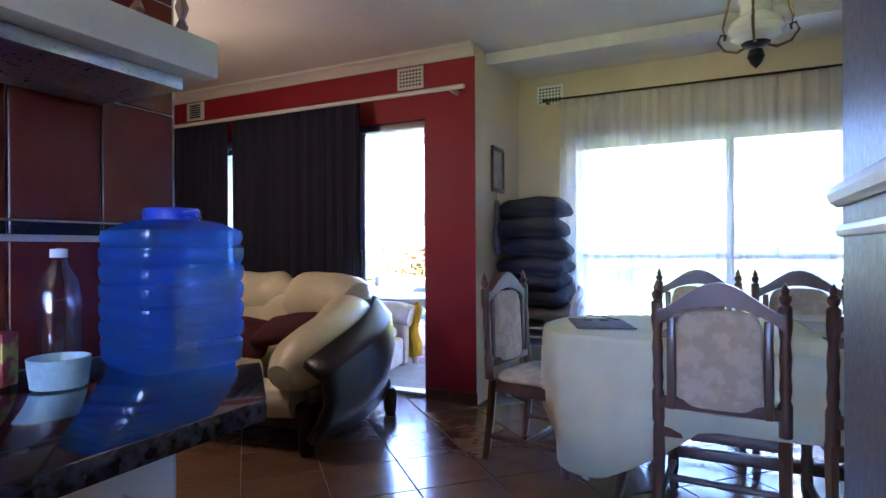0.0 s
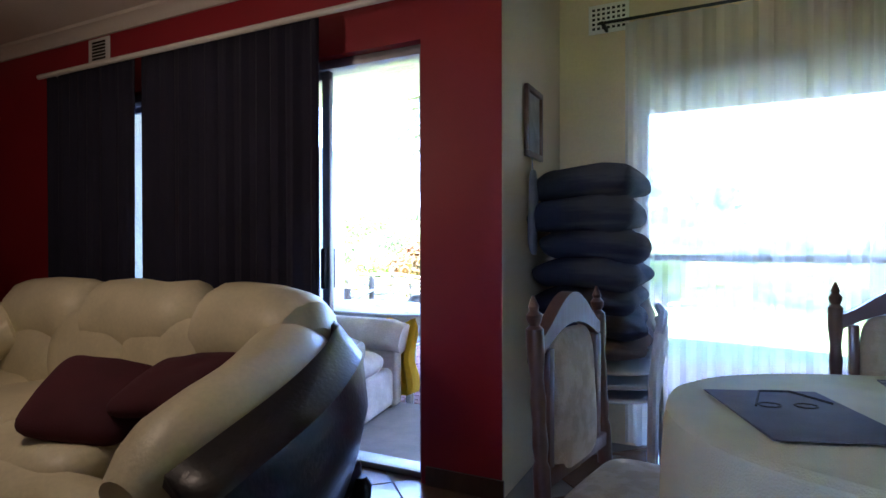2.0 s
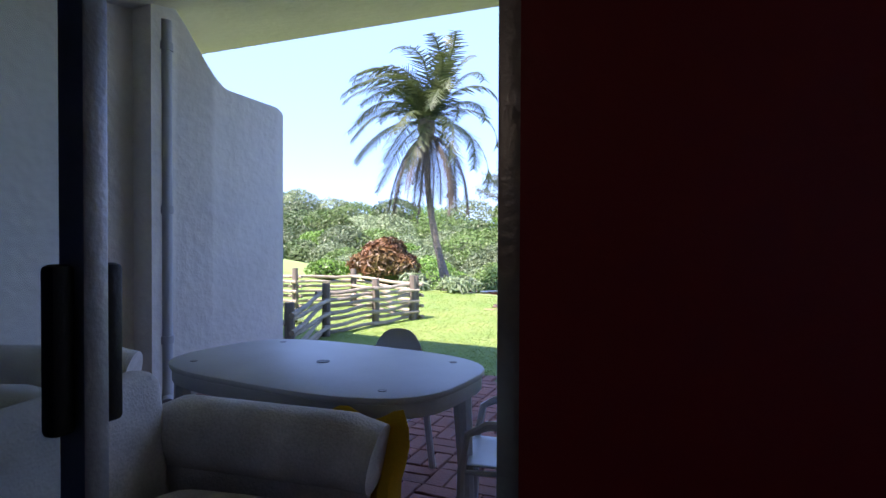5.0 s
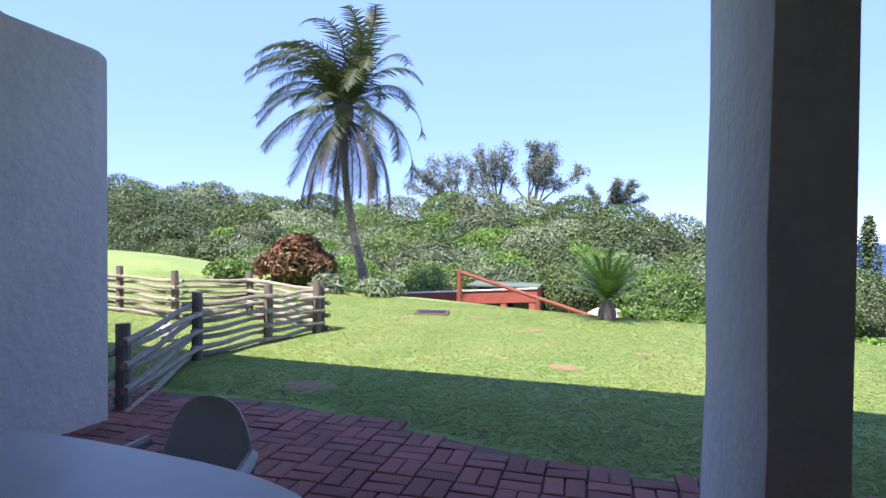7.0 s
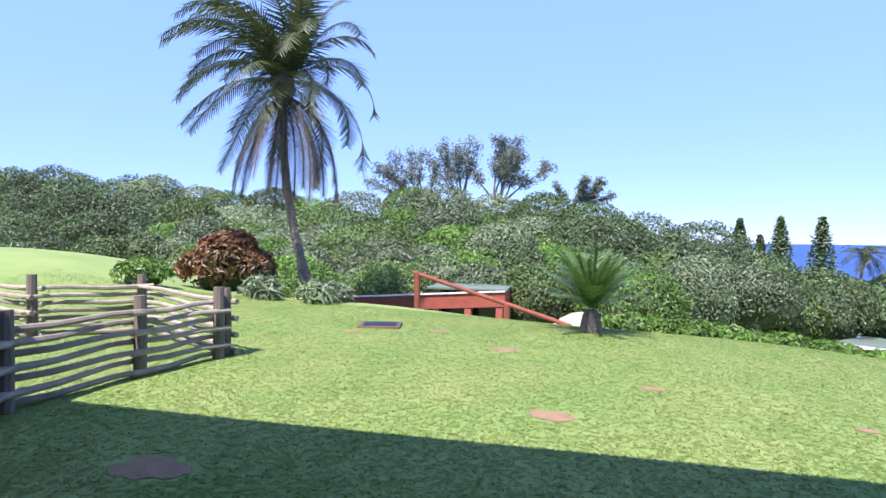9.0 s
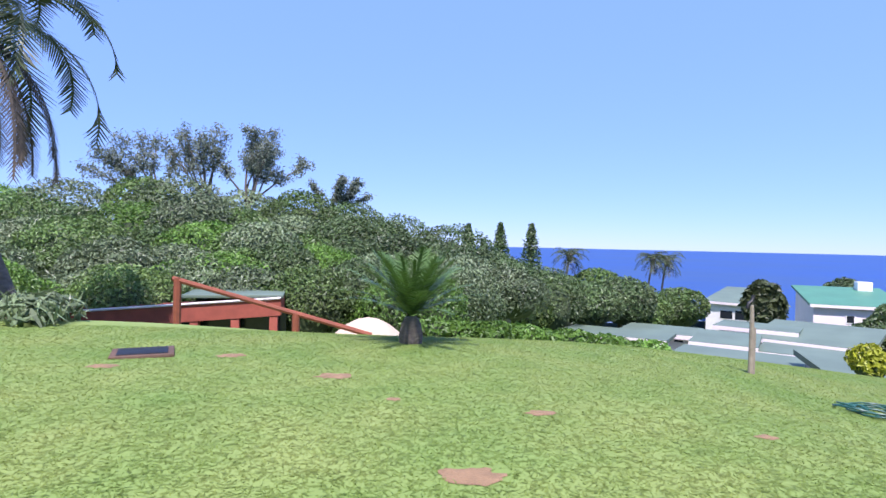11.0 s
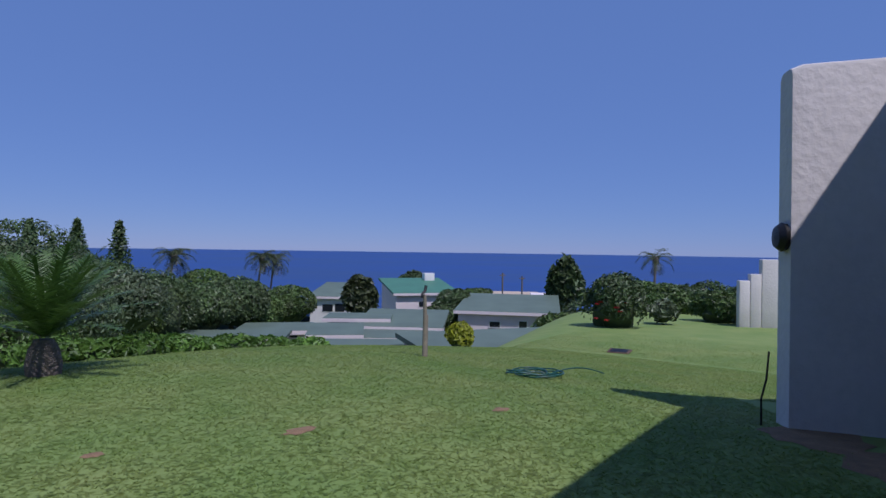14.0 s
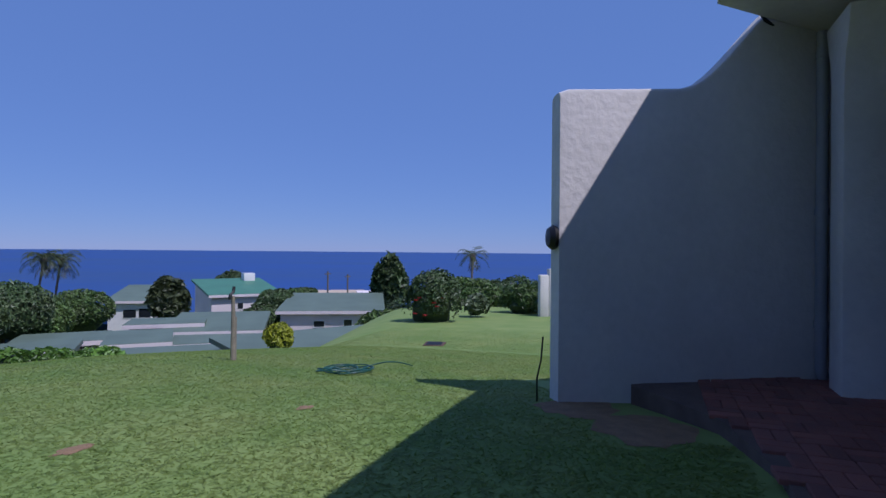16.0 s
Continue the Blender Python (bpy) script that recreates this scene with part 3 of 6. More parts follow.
def sofa():
    ob = thing("sofa", "three-seat cream and black leather sofa with puffy arms", "sofa", pose(-3.2, 3.6, 0))
    W = 1.34
    path = []
    for i in range(61):
        f = i / 60 * 2 - 1
        s = abs(f)
        if s < 0.62:
            x, y = f / 0.62 * (W - 0.22), 0.36 - 0.06 * (s / 0.62) ** 4
        else:
            a = (s - 0.62) / 0.38
            x = math.copysign(W - 0.22 + 0.16 * math.sin(min(a * 2.2, 1.57)), f)
            y = 0.30 - 0.86 * a ** 1.15
        h = 0.77 if s < 0.45 else 0.77 - 0.33 * ((s - 0.45) / 0.55) ** 1.4
        path.append((x, y, h))
    cuts = [(0, 13, "armrest"), (12, 24, "back_cushion"), (23, 38, "back_cushion"), (37, 49, "back_cushion"), (48, 61, "armrest")]
    for a, b, name in cuts:
        seg = [(x * 0.88, y - 0.02, h) for x, y, h in path[a:b]] if name == "armrest" else path[a:b]
        n = len(seg)
        big = 0.19 if name == "armrest" else 0.2
        rad = [big * (0.35 + 0.65 * min(1, math.sin(math.pi * (k + 0.35) / (n - 0.3)) * 2.4)) for k in range(n)]
        bm = B()
        tube(bm, seg, rad, 18, True, 0.85 if name == "armrest" else 1.05)
        for v in bm.verts:
            v.co += noise.noise_vector(v.co * 5) * 0.014
        part(name, bm, M["cream_leather"], ob)
    for x0 in (-0.98, -0.33, 0.33):
        bm = B()
        pillow(bm, 0.34, 0.40, 0.12, 5, pose(x0 + 0.0, -0.12, 0.36), 0.012)
        part("seat_cushion", bm, M["cream_leather"], ob)
    for x0 in (-0.86, -0.29, 0.29, 0.86):
        bm = B()
        pillow(bm, 0.31, 0.1, 0.24, 4, pose(x0, 0.24, 0.58, -8, 0, 0), 0.012)
        part("back_pad", bm, M["cream_leather"], ob)
    bm = B()
    tube(bm, [(-1.12, -0.44, 0.27), (-0.5, -0.49, 0.27), (0.4, -0.49, 0.27), (1.12, -0.42, 0.27)], [0.08, 0.14, 0.14, 0.1], 14)
    part("front_roll", bm, M["cream_leather"], ob)
    bm = B()
    outer = []
    for x, y, h in path:
        k = 1.1
        outer.append((x * k, y * 1.12 + 0.06, h))
    rows = [[(x * s, y, z * h + (1 - z) * 0.1 + off) for x, y, h in outer] for z, s, off in ((0, 0.93, 0), (0.3, 0.98, 0), (0.65, 1.02, 0), (0.92, 1.0, 0.04), (1.05, 0.91, 0.07))]
    sheet(bm, rows)
    me = part("shell", bm, M["black_leather"], ob, "black leather outer shell")
    md = me.modifiers.new("thickness", "SOLIDIFY")
    md.thickness, md.offset = 0.05, 0
    bm = B()
    box(bm, -1.24, 1.24, -0.46, 0.44, 0.1, 0.26, 0.04, None, 3)
    part("base", bm, M["black_leather"], ob)
    for x in (-1.24, 1.24):
        for y in (-0.5, 0.4):
            bm = B()
            lathe(bm, [(0.035, 0.0), (0.045, 0.03), (0.05, 0.14), (0.03, 0.18)], 10, pose(x, y, 0))
            part("leg", bm, M["dark_metal"], ob)
    return ob


sofa()
for m in (pose(-2.74, 3.36, 0.57, 32, 8, 28), pose(-2.44, 3.50, 0.63, 16, -8, 12)):
    ob = thing("throw_cushion", "maroon cloth throw cushion lying on the sofa", "cushion", m)
    bm = B()
    pillow(bm, 0.21, 0.2, 0.06, 4.5, None, 0.012)
    part("cover", bm, M["maroon"], ob)

ob = thing("aquarium", "glass fish tank on a dark stand", "aquarium", pose(-5.43, 3.87, 0))
bm = B()
box(bm, -0.36, 0.36, -0.2, 0.2, 0, 0.58, 0.01)
part("stand", bm, M["dark_wood"], ob)
bm = B()
for a in ((-0.35, 0.35, -0.18, -0.174), (-0.35, 0.35, 0.174, 0.18), (-0.35, -0.344, -0.174, 0.174), (0.344, 0.35, -0.174, 0.174)):
    box(bm, *a, 0.584, 1.08)
part("tank", bm, M["water"], ob)
bm = B()
for z in (1.07,):
    for a in ((-0.36, 0.36, -0.19, -0.17), (-0.36, 0.36, 0.17, 0.19), (-0.36, -0.34, -0.17, 0.17), (0.34, 0.36, -0.17, 0.17)):
        box(bm, *a, z, z + 0.02)
part("rim", bm, M["dark_metal"], ob)
bm = B()
box(bm, -0.34, 0.34, -0.17, 0.17, 0.6, 0.66, 0.02)
part("gravel", bm, M["sand"], ob)


def pendant(m, lit):
    grow = 0.76 if lit else 1.0
    m = m @ Matrix.Scale(grow, 4)
    ob = thing("pendant_lamp", "brass pendant lamp with a white glass shade" + (", lit" if lit else ""), "lamp", m)
    bm = B()
    lathe(bm, [(0.001, -0.17), (0.02, -0.15), (0.035, -0.12), (0.028, -0.09), (0.012, -0.08), (0.05, -0.07), (0.06, -0.06), (0.02, -0.05)], 14)
    part("font", bm, M["brass"] if lit else M["dark_metal"], ob)
    bm = B()
    lathe(bm, [(0.045, -0.052), (0.10, -0.03), (0.115, 0.0), (0.105, 0.03), (0.065, 0.06), (0.062, 0.1), (0.072, 0.13), (0.066, 0.131), (0.05, 0.1)], 20)
    part("shade", bm, M["milk_glass"] if lit else M["milk_glass_off"], ob)
    for a in (0.4, 2.5, 4.6):
        bm = B()
        c, s = math.cos(a), math.sin(a)
        pts = [(0.03, -0.06), (0.09, -0.075), (0.15, -0.05), (0.185, 0.0), (0.17, 0.03), (0.145, 0.02), (0.15, 0.0), (0.16, 0.06), (0.12, 0.2), (0.05, 0.34), (0.01, 0.4)]
        tube(bm, [(r * c, r * s, z) for r, z in pts], 0.006, 6)
        part("arm", bm, M["brass"], ob)
    bm = B()
    top = (HC - m.translation.z) / grow
    lathe(bm, [(0.008, 0.38), (0.02, 0.4), (0.006, 0.44), (0.005, top - 0.04), (0.05, top - 0.03), (0.055, top - 0.003)], 10)
    part("stem", bm, M["brass"], ob)
    return ob


pendant(pose(-2.96, 2.78, 2.0), True)
lamp = new("pendant_bulb", bpy.data.lights.new("pendant_bulb", "POINT"))
lamp.data.energy, lamp.data.color, lamp.data.shadow_soft_size = 0.34, (1.0, 0.8, 0.55), 0.12
lamp.location = (-2.98, 2.78, 1.78)
pendant(pose(0.27, 3.40, 2.1), False)


# ---- dining corner ----
def dining_chair(m):
    ob = thing("dining_chair", "carved dark wood dining chair with cream damask upholstery", "chair", m, "chairs round the dining table")
    w = 0.225
    turned = [(0.021, 0.0), (0.024, 0.05), (0.017, 0.07), (0.024, 0.1), (0.024, 0.16), (0.018, 0.18), (0.025, 0.22), (0.019, 0.26), (0.023, 0.3), (0.023, 0.42)]
    for x in (-w, w):
        bm = B()
        tube(bm, [(x, -0.05, 0), (x, -0.02, 0.2), (x, 0, 0.44)], [0.02, 0.023, 0.025], 6)
        part("back_leg", bm, M["dark_wood"], ob)
        bm = B()
        lathe(bm, turned, 12, pose(x * 1.02, 0.42, 0))
        part("front_leg", bm, M["dark_wood"], ob)
        bm = B()
        prof = [(0.024, 0.44), (0.024, 0.56), (0.017, 0.58), (0.022, 0.62), (0.018, 0.68), (0.022, 0.74), (0.017, 0.8), (0.022, 0.84), (0.024, 0.86), (0.024, 0.93), (0.014, 0.94), (0.021, 0.955), (0.022, 0.968), (0.012, 0.98), (0.015, 0.99), (0.003, 1.02)]
        lathe(bm, prof, 12, pose(x, 0.0, 0) @ pose(0, 0, 0, 3, 0, 0))
        part("back_post", bm, M["dark_wood"], ob)
    bm = B()
    n = 16
    lo = [(-w + 2 * w * i / n, 0.835 + 0.09 * math.sin(math.pi * i / n) ** 0.8) for i in range(n + 1)]
    hi = [(x, 0.90 + 0.115 * max(0.0, math.sin(math.pi * i / n)) ** 1.6) for i, (x, _) in enumerate(lo)]
    ring = lo + hi[::-1]
    a = [bm.verts.new((x, -0.052 - 0.02, z)) for x, z in ring]
    b = [bm.verts.new((x, -0.052 + 0.02, z)) for x, z in ring]
    for i in range(len(ring)):
        k = (i + 1) % len(ring)
        bm.faces.new((a[i], a[k], b[k], b[i]))
    for i in range(n):
        j = len(ring) - 1 - i
        bm.faces.new((a[i], a[i + 1], a[j - 1], a[j]))
        bm.faces.new((b[j], b[j - 1], b[i + 1], b[i]))
    bmesh.ops.recalc_face_normals(bm, faces=bm.faces)
    part("crest_rail", bm, M["dark_wood"], ob)
    bm = B()
    m2 = pose(0, -0.04, 0.70, 93, 0, 0)
    pillow(bm, 0.155, 0.21, 0.03, 5, m2)
    part("back_upholstery", bm, M["damask"], ob)
    bm = B()
    for x in (-0.172, 0.172):
        box(bm, x - 0.016, x + 0.016, -0.058, -0.022, 0.5, 0.87, 0.005)
    box(bm, -w, w, -0.05, -0.012, 0.5, 0.545, 0.006)
    part("back_frame", bm, M["dark_wood"], ob)
    bm = B()
    prism(bm, [(-0.22, -0.01), (0.22, -0.01), (0.25, 0.45), (-0.25, 0.45)], 0.37, 0.43, 0.006)
    part("seat_frame", bm, M["dark_wood"], ob)
    bm = B()
    pillow(bm, 0.225, 0.225, 0.045, 6, pose(0, 0.22, 0.45))
    part("seat", bm, M["damask"], ob)
    for pts in ([(-w, 0.42, 0.13), (-w, -0.03, 0.13)], [(w, 0.42, 0.13), (w, -0.03, 0.13)], [(-w, 0.2, 0.13), (w, 0.2, 0.13)]):
        bm = B()
        a, b = Vector(pts[0]), Vector(pts[1])
        tube(bm, [a.lerp(b, k / 12) for k in range(13)], [0.012 + 0.006 * abs(math.sin(k * 1.3)) for k in range(13)], 8)
        part("stretcher", bm, M["dark_wood"], ob)
    return ob


c0 = dining_chair(pose(-0.95, 3.70, 0, 0, 0, -100))
for m in (pose(0.12, 3.08, 0, 0, 0, -4), pose(0.71, 3.06, 0, 0, 0, 3), pose(0.0, 4.42, 0, 0, 0, 180), pose(0.54, 4.42, 0, 0, 0, 178)):
    copy_thing(c0, m)

TC, TA, TB = (0.32, 3.62), 1.02, 0.56


def oval(k, n=96, p=2.5):
    return [(TC[0] + TA * k * math.copysign(abs(math.cos(a)) ** (2 / p), math.cos(a)), TC[1] + TB * k * math.copysign(abs(math.sin(a)) ** (2 / p), math.sin(a))) for a in (2 * math.pi * i / n for i in range(n))]


ob = thing("dining_table", "oval dark wood dining table under a cloth", "table")
bm = B()
prism(bm, oval(0.98), 0.715, 0.75, 0.008)
part("tabletop", bm, M["dark_wood"], ob)
for x in (-0.62, 0.62):
    bm = B()
    lathe(bm, [(0.05, 0.06), (0.06, 0.1), (0.035, 0.15), (0.07, 0.3), (0.045, 0.42), (0.06, 0.5), (0.04, 0.6), (0.08, 0.713)], 14, pose(TC[0] + x, TC[1], 0))
    part("pedestal", bm, M["dark_wood"], ob)
    bm = B()
    tube(bm, [(TC[0] + x, TC[1] - 0.4, 0.02), (TC[0] + x, TC[1] - 0.2, 0.06), (TC[0] + x, TC[1], 0.1), (TC[0] + x, TC[1] + 0.2, 0.06), (TC[0] + x, TC[1] + 0.4, 0.02)], [0.02, 0.03, 0.045, 0.03, 0.02], 8)
    part("foot", bm, M["dark_wood"], ob)
bm = B()
box(bm, TC[0] - 0.6, TC[0] + 0.6, TC[1] - 0.03, TC[1] + 0.03, 0.12, 0.17, 0.006)
part("stretcher", bm, M["dark_wood"], ob)

bm = B()
ring = oval(1.0)
n = len(ring)
rows = []
for j, (drop, out) in enumerate(((0.0, 0.0), (0.004, 0.99), (0.012, 1.012), (0.05, 1.016), (0.16, 1.016), (0.28, 1.012), (0.42, 1.008))):
    row = []
    for i, (x, y) in enumerate(ring):
        a = 2 * math.pi * i / n
        corner = max(0, abs(math.sin(2 * a)) - 0.35)
        ripple = 0.026 * math.sin(i * 0.9 + 0.5 * math.sin(i * 0.31)) * (drop / 0.4)
        z = 0.758 - drop * (0.8 + 1.15 * corner)
        k = (out + ripple) if j else 0.0
        row.append((TC[0] + (x - TC[0]) * k, TC[1] + (y - TC[1]) * k, z))
    row.append(row[0])
    rows.append(row)
sheet(bm, rows)
bmesh.ops.remove_doubles(bm, verts=bm.verts, dist=1e-4)
ob = thing("tablecloth", "pale cream tablecloth draped over the oval table", "tablecloth")
c = part("cloth", bm, M["tablecloth"], ob)
c.modifiers.new("thickness", "SOLIDIFY").thickness = 0.003


def placemat(x, y, r, stripes):
    ob = thing("placemat", "grey striped cloth placemat on the table" if stripes else "plain grey cloth placemat on the table", "placemat", pose(x, y, 0.763, 0, 0, r))
    bm = B()
    box(bm, -0.2, 0.2, -0.14, 0.14, 0, 0.004, 0.001)
    part("mat", bm, M["grey_cloth"], ob)
    if stripes:
        for k in range(6):
            bm = B()
            box(bm, -0.2, 0.2, -0.125 + k * 0.045, -0.105 + k * 0.045, 0.0042, 0.0052)
            part("stripe", bm, M["stripe_cloth"], ob, "pale stripe")


placemat(-0.43, 3.55, -70, False)
placemat(0.08, 3.33, -8, True)
placemat(0.72, 3.33, 2, False)
placemat(0.02, 3.9, 4, True)
ob = thing("spectacles", "folded wire spectacles lying on a placemat", "spectacles", pose(-0.43, 3.55, 0.77, 0, 0, 20))
bm = B()
tube(bm, [(-0.06 + 0.025 * math.cos(a), 0.02 * math.sin(a), 0.012) for a in (k * 0.7 for k in range(10))], 0.002, 5)
tube(bm, [(0.02 + 0.025 * math.cos(a), 0.02 * math.sin(a), 0.012) for a in (k * 0.7 for k in range(10))], 0.002, 5)
tube(bm, [(-0.09, 0.0, 0.01), (-0.05, 0.08, 0.025), (0.03, 0.1, 0.02), (0.1, 0.04, 0.008)], 0.003, 5)
part("wire_frame", bm, M["dark_metal"], ob)
ob = thing("glass_bowl", "shallow pale glass bowl on the table", "bowl", pose(0.55, 3.72, 0.762))
bm = B()
lathe(bm, [(0.05, 0), (0.09, 0.03), (0.14, 0.055), (0.136, 0.058), (0.085, 0.035), (0.045, 0.006)], 20)
part("bowl", bm, M["milk_glass_off"], ob)


# plastic chairs, indoors stacked and outside
def plastic_chair(m, label, group="white plastic garden chairs"):
    ob = thing("garden_chair", label, "chair", m, group)
    bm = B()
    grid = []
    for j in range(13):
        f = j / 12
        row = []
        for i in range(11):
            u = i / 10 * 2 - 1
            if f < 0.5:
                y, z = 0.44 - f * 2 * 0.42, 0.42 - 0.02 * f - 0.02 * (1 - u * u)
                x = u * (0.23 - 0.01 * f)
            else:
                g = (f - 0.5) * 2
                y, z = 0.02 - 0.1 * g - 0.03 * (1 - u * u), 0.41 + g * (0.44 - 0.15 * u ** 4 - 0.05 * u * u)
                x = u * (0.22 + 0.0 * g) * (1 - 0.12 * g * g)
            row.append((x, y, z))
        grid.append(row)
    sheet(bm, grid)
    slots = [f for f in bm.faces if 0.5 < f.calc_center_median().z < 0.57 and int(round((f.calc_center_median().x + 0.22) / 0.04)) % 2]
    bmesh.ops.delete(bm, geom=slots, context="FACES")
    s = part("seat_and_back", bm, M["white_plastic"], ob)
    s.modifiers.new("thickness", "SOLIDIFY").thickness = 0.008
    for x in (-1, 1):
        bm = B()
        tube(bm, [(x * 0.24, 0.43, 0.0), (x * 0.245, 0.42, 0.4), (x * 0.265, 0.38, 0.6), (x * 0.27, 0.28, 0.65), (x * 0.26, 0.1, 0.66), (x * 0.22, -0.03, 0.69)], [0.022, 0.022, 0.022, 0.026, 0.026, 0.02], 8)
        part("armrest", bm, M["white_plastic"], ob)
        bm = B()
        tube(bm, [(x * 0.24, -0.09, 0.0), (x * 0.22, -0.03, 0.4), (x * 0.2, 0.0, 0.45)], 0.022, 8)
        part("back_leg", bm, M["white_plastic"], ob)
        bm = B()
        tube(bm, [(x * 0.24, 0.42, 0.39), (x * 0.22, 0.0, 0.39)], 0.014, 6)
        part("side_rail", bm, M["white_plastic"], ob)
    return ob


st = plastic_chair(pose(-1.12, 5.22, 0, 0, 0, 180), "white plastic chair in a stack by the window", "stacked plastic chairs")
for k in (1, 2):
    copy_thing(st, pose(-1.12, 5.22 - 0.015 * k, 0.07 * k, 0, 0, 180))
for k, (w, h, dz) in enumerate(((0.27, 0.055, 0.66), (0.25, 0.06, 0.765), (0.27, 0.07, 0.88), (0.28, 0.07, 1.01), (0.28, 0.075, 1.15), (0.29, 0.085, 1.30), (0.28, 0.085, 1.455))):
    ob = thing("seat_cushion", "dark striped outdoor cushion in a tall stack" if k else "tan outdoor cushion at the bottom of the stack", "cushion",
               pose(-1.19 + 0.02 * math.sin(k * 2.1), 4.98 + 0.015 * math.cos(k * 3.3), dz, 2 * math.sin(k), 3 * math.cos(k * 1.7), 8 * math.sin(k * 1.9)), "stack of cushions")
    bm = B()
    pillow(bm, w * 0.98, 0.24, h * 1.08, 4.5, None, 0.035)
    part("cover", bm, M["cushion_dark"] if k else M["cushion_tan"], ob)

ob = thing("picture_frame", "small dark framed picture on the cream wall", "picture", pose(XC + 0.006, 4.86, 1.78))
bm = B()
for a in ((-0.13, 0.13, -0.18, -0.15), (-0.13, 0.13, 0.15, 0.18), (-0.13, -0.105, -0.15, 0.15), (0.105, 0.13, -0.15, 0.15)):
    box(bm, 0.0, 0.022, a[0], a[1], a[2], a[3], 0.003)
part("frame", bm, M["dark_wood"], ob)
bm = B()
box(bm, 0.0, 0.008, -0.105, 0.105, -0.15, 0.15)
part("print", bm, M["picture"], ob)
ob = thing("hanging_bag", "dark cord and cloth bag hanging on the wall", "bag", pose(XC + 0.03, 4.80, 1.5))
bm = B()
pillow(bm, 0.02, 0.05, 0.22, 3, pose(0, 0, -0.18), 0.01)
tube(bm, [(0, 0, 0.02), (-0.01, 0.01, 0.13), (-0.02, 0, 0.14)], 0.004, 5)
part("pouch", bm, M["grey_cloth"], ob)

# ---- kitchen ----
bm = B()
prism(bm, [(KX + 0.002, -2.1), (-0.57, -2.1), (-0.57, 1.31), (-0.83, 1.57), (KX + 0.002, 1.57)], 0.862, 0.9, 0.006)
ob = thing("worktop", "polished black granite worktop with a cut corner", "worktop")
part("slab", bm, M["granite"], ob)
ob = thing("base_cabinet", "white kitchen base cabinet under the worktop", "cabinet")
bm = B()
box(bm, KX + 0.004, -0.66, -2.1, 1.2, 0.0, 0.86, 0.004)
part("body", bm, M["white_gloss"], ob)
for k in range(5):
    bm = B()
    box(bm, -0.66, -0.642, -2.05 + k * 0.65, -1.42 + k * 0.65, 0.1, 0.84, 0.004)
    d = part("door", bm, M["white_gloss"], ob)
    bm = B()
    tube(bm, [(-0.642, -1.5 + k * 0.65, 0.7), (-0.618, -1.5 + k * 0.65, 0.7), (-0.618, -1.5 + k * 0.65, 0.8), (-0.642, -1.5 + k * 0.65, 0.8)], 0.005, 6)
    part("handle", bm, M["steel"], d)

ob = thing("water_container", "translucent blue ribbed plastic water container with a lid", "container", pose(-0.99, 1.46, 0.9, 0, 0, -15) @ Matrix.Diagonal((1.1, 0.94, 0.98, 1)))
bm = B()


def squircle(r, z, n=40, p=5):
    return [(r * math.copysign(abs(math.cos(a)) ** (2 / p), math.cos(a)), r * math.copysign(abs(math.sin(a)) ** (2 / p), math.sin(a)), z) for a in (2 * math.pi * i / n for i in range(n + 1))]


prof = [(0.115, 0.0), (0.125, 0.01), (0.127, 0.05), (0.12, 0.06)]
for k in range(5):
    z = 0.065 + k * 0.042
    prof += [(0.127, z), (0.129, z + 0.012), (0.129, z + 0.028), (0.123, z + 0.036)]
prof += [(0.128, 0.285), (0.125, 0.30), (0.09, 0.318), (0.06, 0.325)]
sheet(bm, [squircle(r, z) for r, z in prof])
bmesh.ops.remove_doubles(bm, verts=bm.verts, dist=1e-4)
part("body", bm, M["blue_plastic"], ob)
bm = B()
lathe(bm, [(0.06, 0.32), (0.062, 0.345), (0.058, 0.352), (0.01, 0.354)], 20)
solid_blue = material("blue_lid", (0.02, 0.06, 0.42), 0.4)
part("lid", bm, solid_blue, ob, "solid blue screw lid")
bm = B()
tube(bm, [(-0.115, 0.0, 0.325), (-0.11, 0.0, 0.335), (0, 0.0, 0.338), (0.11, 0, 0.335), (0.115, 0, 0.325)], 0.008, 8)
part("handle", bm, solid_blue, ob)
ob = thing("plastic_bottle", "clear empty plastic drink bottle on the worktop", "bottle", pose(-1.10, 1.28, 0.9))
bm = B()
lathe(bm, [(0.035, 0), (0.042, 0.01), (0.04, 0.06), (0.042, 0.08), (0.039, 0.1), (0.042, 0.15), (0.035, 0.19), (0.016, 0.225), (0.014, 0.24)], 18)
part("body", bm, M["bottle"], ob)
bm = B()
lathe(bm, [(0.016, 0.238), (0.016, 0.255), (0.001, 0.257)], 14)
part("cap", bm, M["white_gloss"], ob)
ob = thing("plastic_tub", "pale plastic food tub on the worktop", "tub", pose(-0.98, 1.21, 0.9))
bm = B()
lathe(bm, [(0.04, 0), (0.046, 0.002), (0.052, 0.055), (0.05, 0.056), (0.044, 0.006)], 20)
part("tub", bm, M["cyan_plastic"], ob)
ob = thing("food_carton", "small yellow and red food carton on the worktop", "carton", pose(-1.1, 1.16, 0.9, 0, 0, 25))
bm = B()
box(bm, -0.035, 0.035, -0.02, 0.02, 0, 0.1, 0.003)
part("carton", bm, M["paper_yellow"], ob)
ob = thing("drinking_glass", "clear drinking glass on a low shelf", "glass", pose(-0.72, 1.32, 0.55))
bm = B()
lathe(bm, [(0.03, 0), (0.036, 0.11), (0.033, 0.11), (0.028, 0.008)], 16)
part("glass", bm, M["bottle"], ob)
ob = thing("open_shelf", "pale open shelf at the end of the cabinet", "shelf")
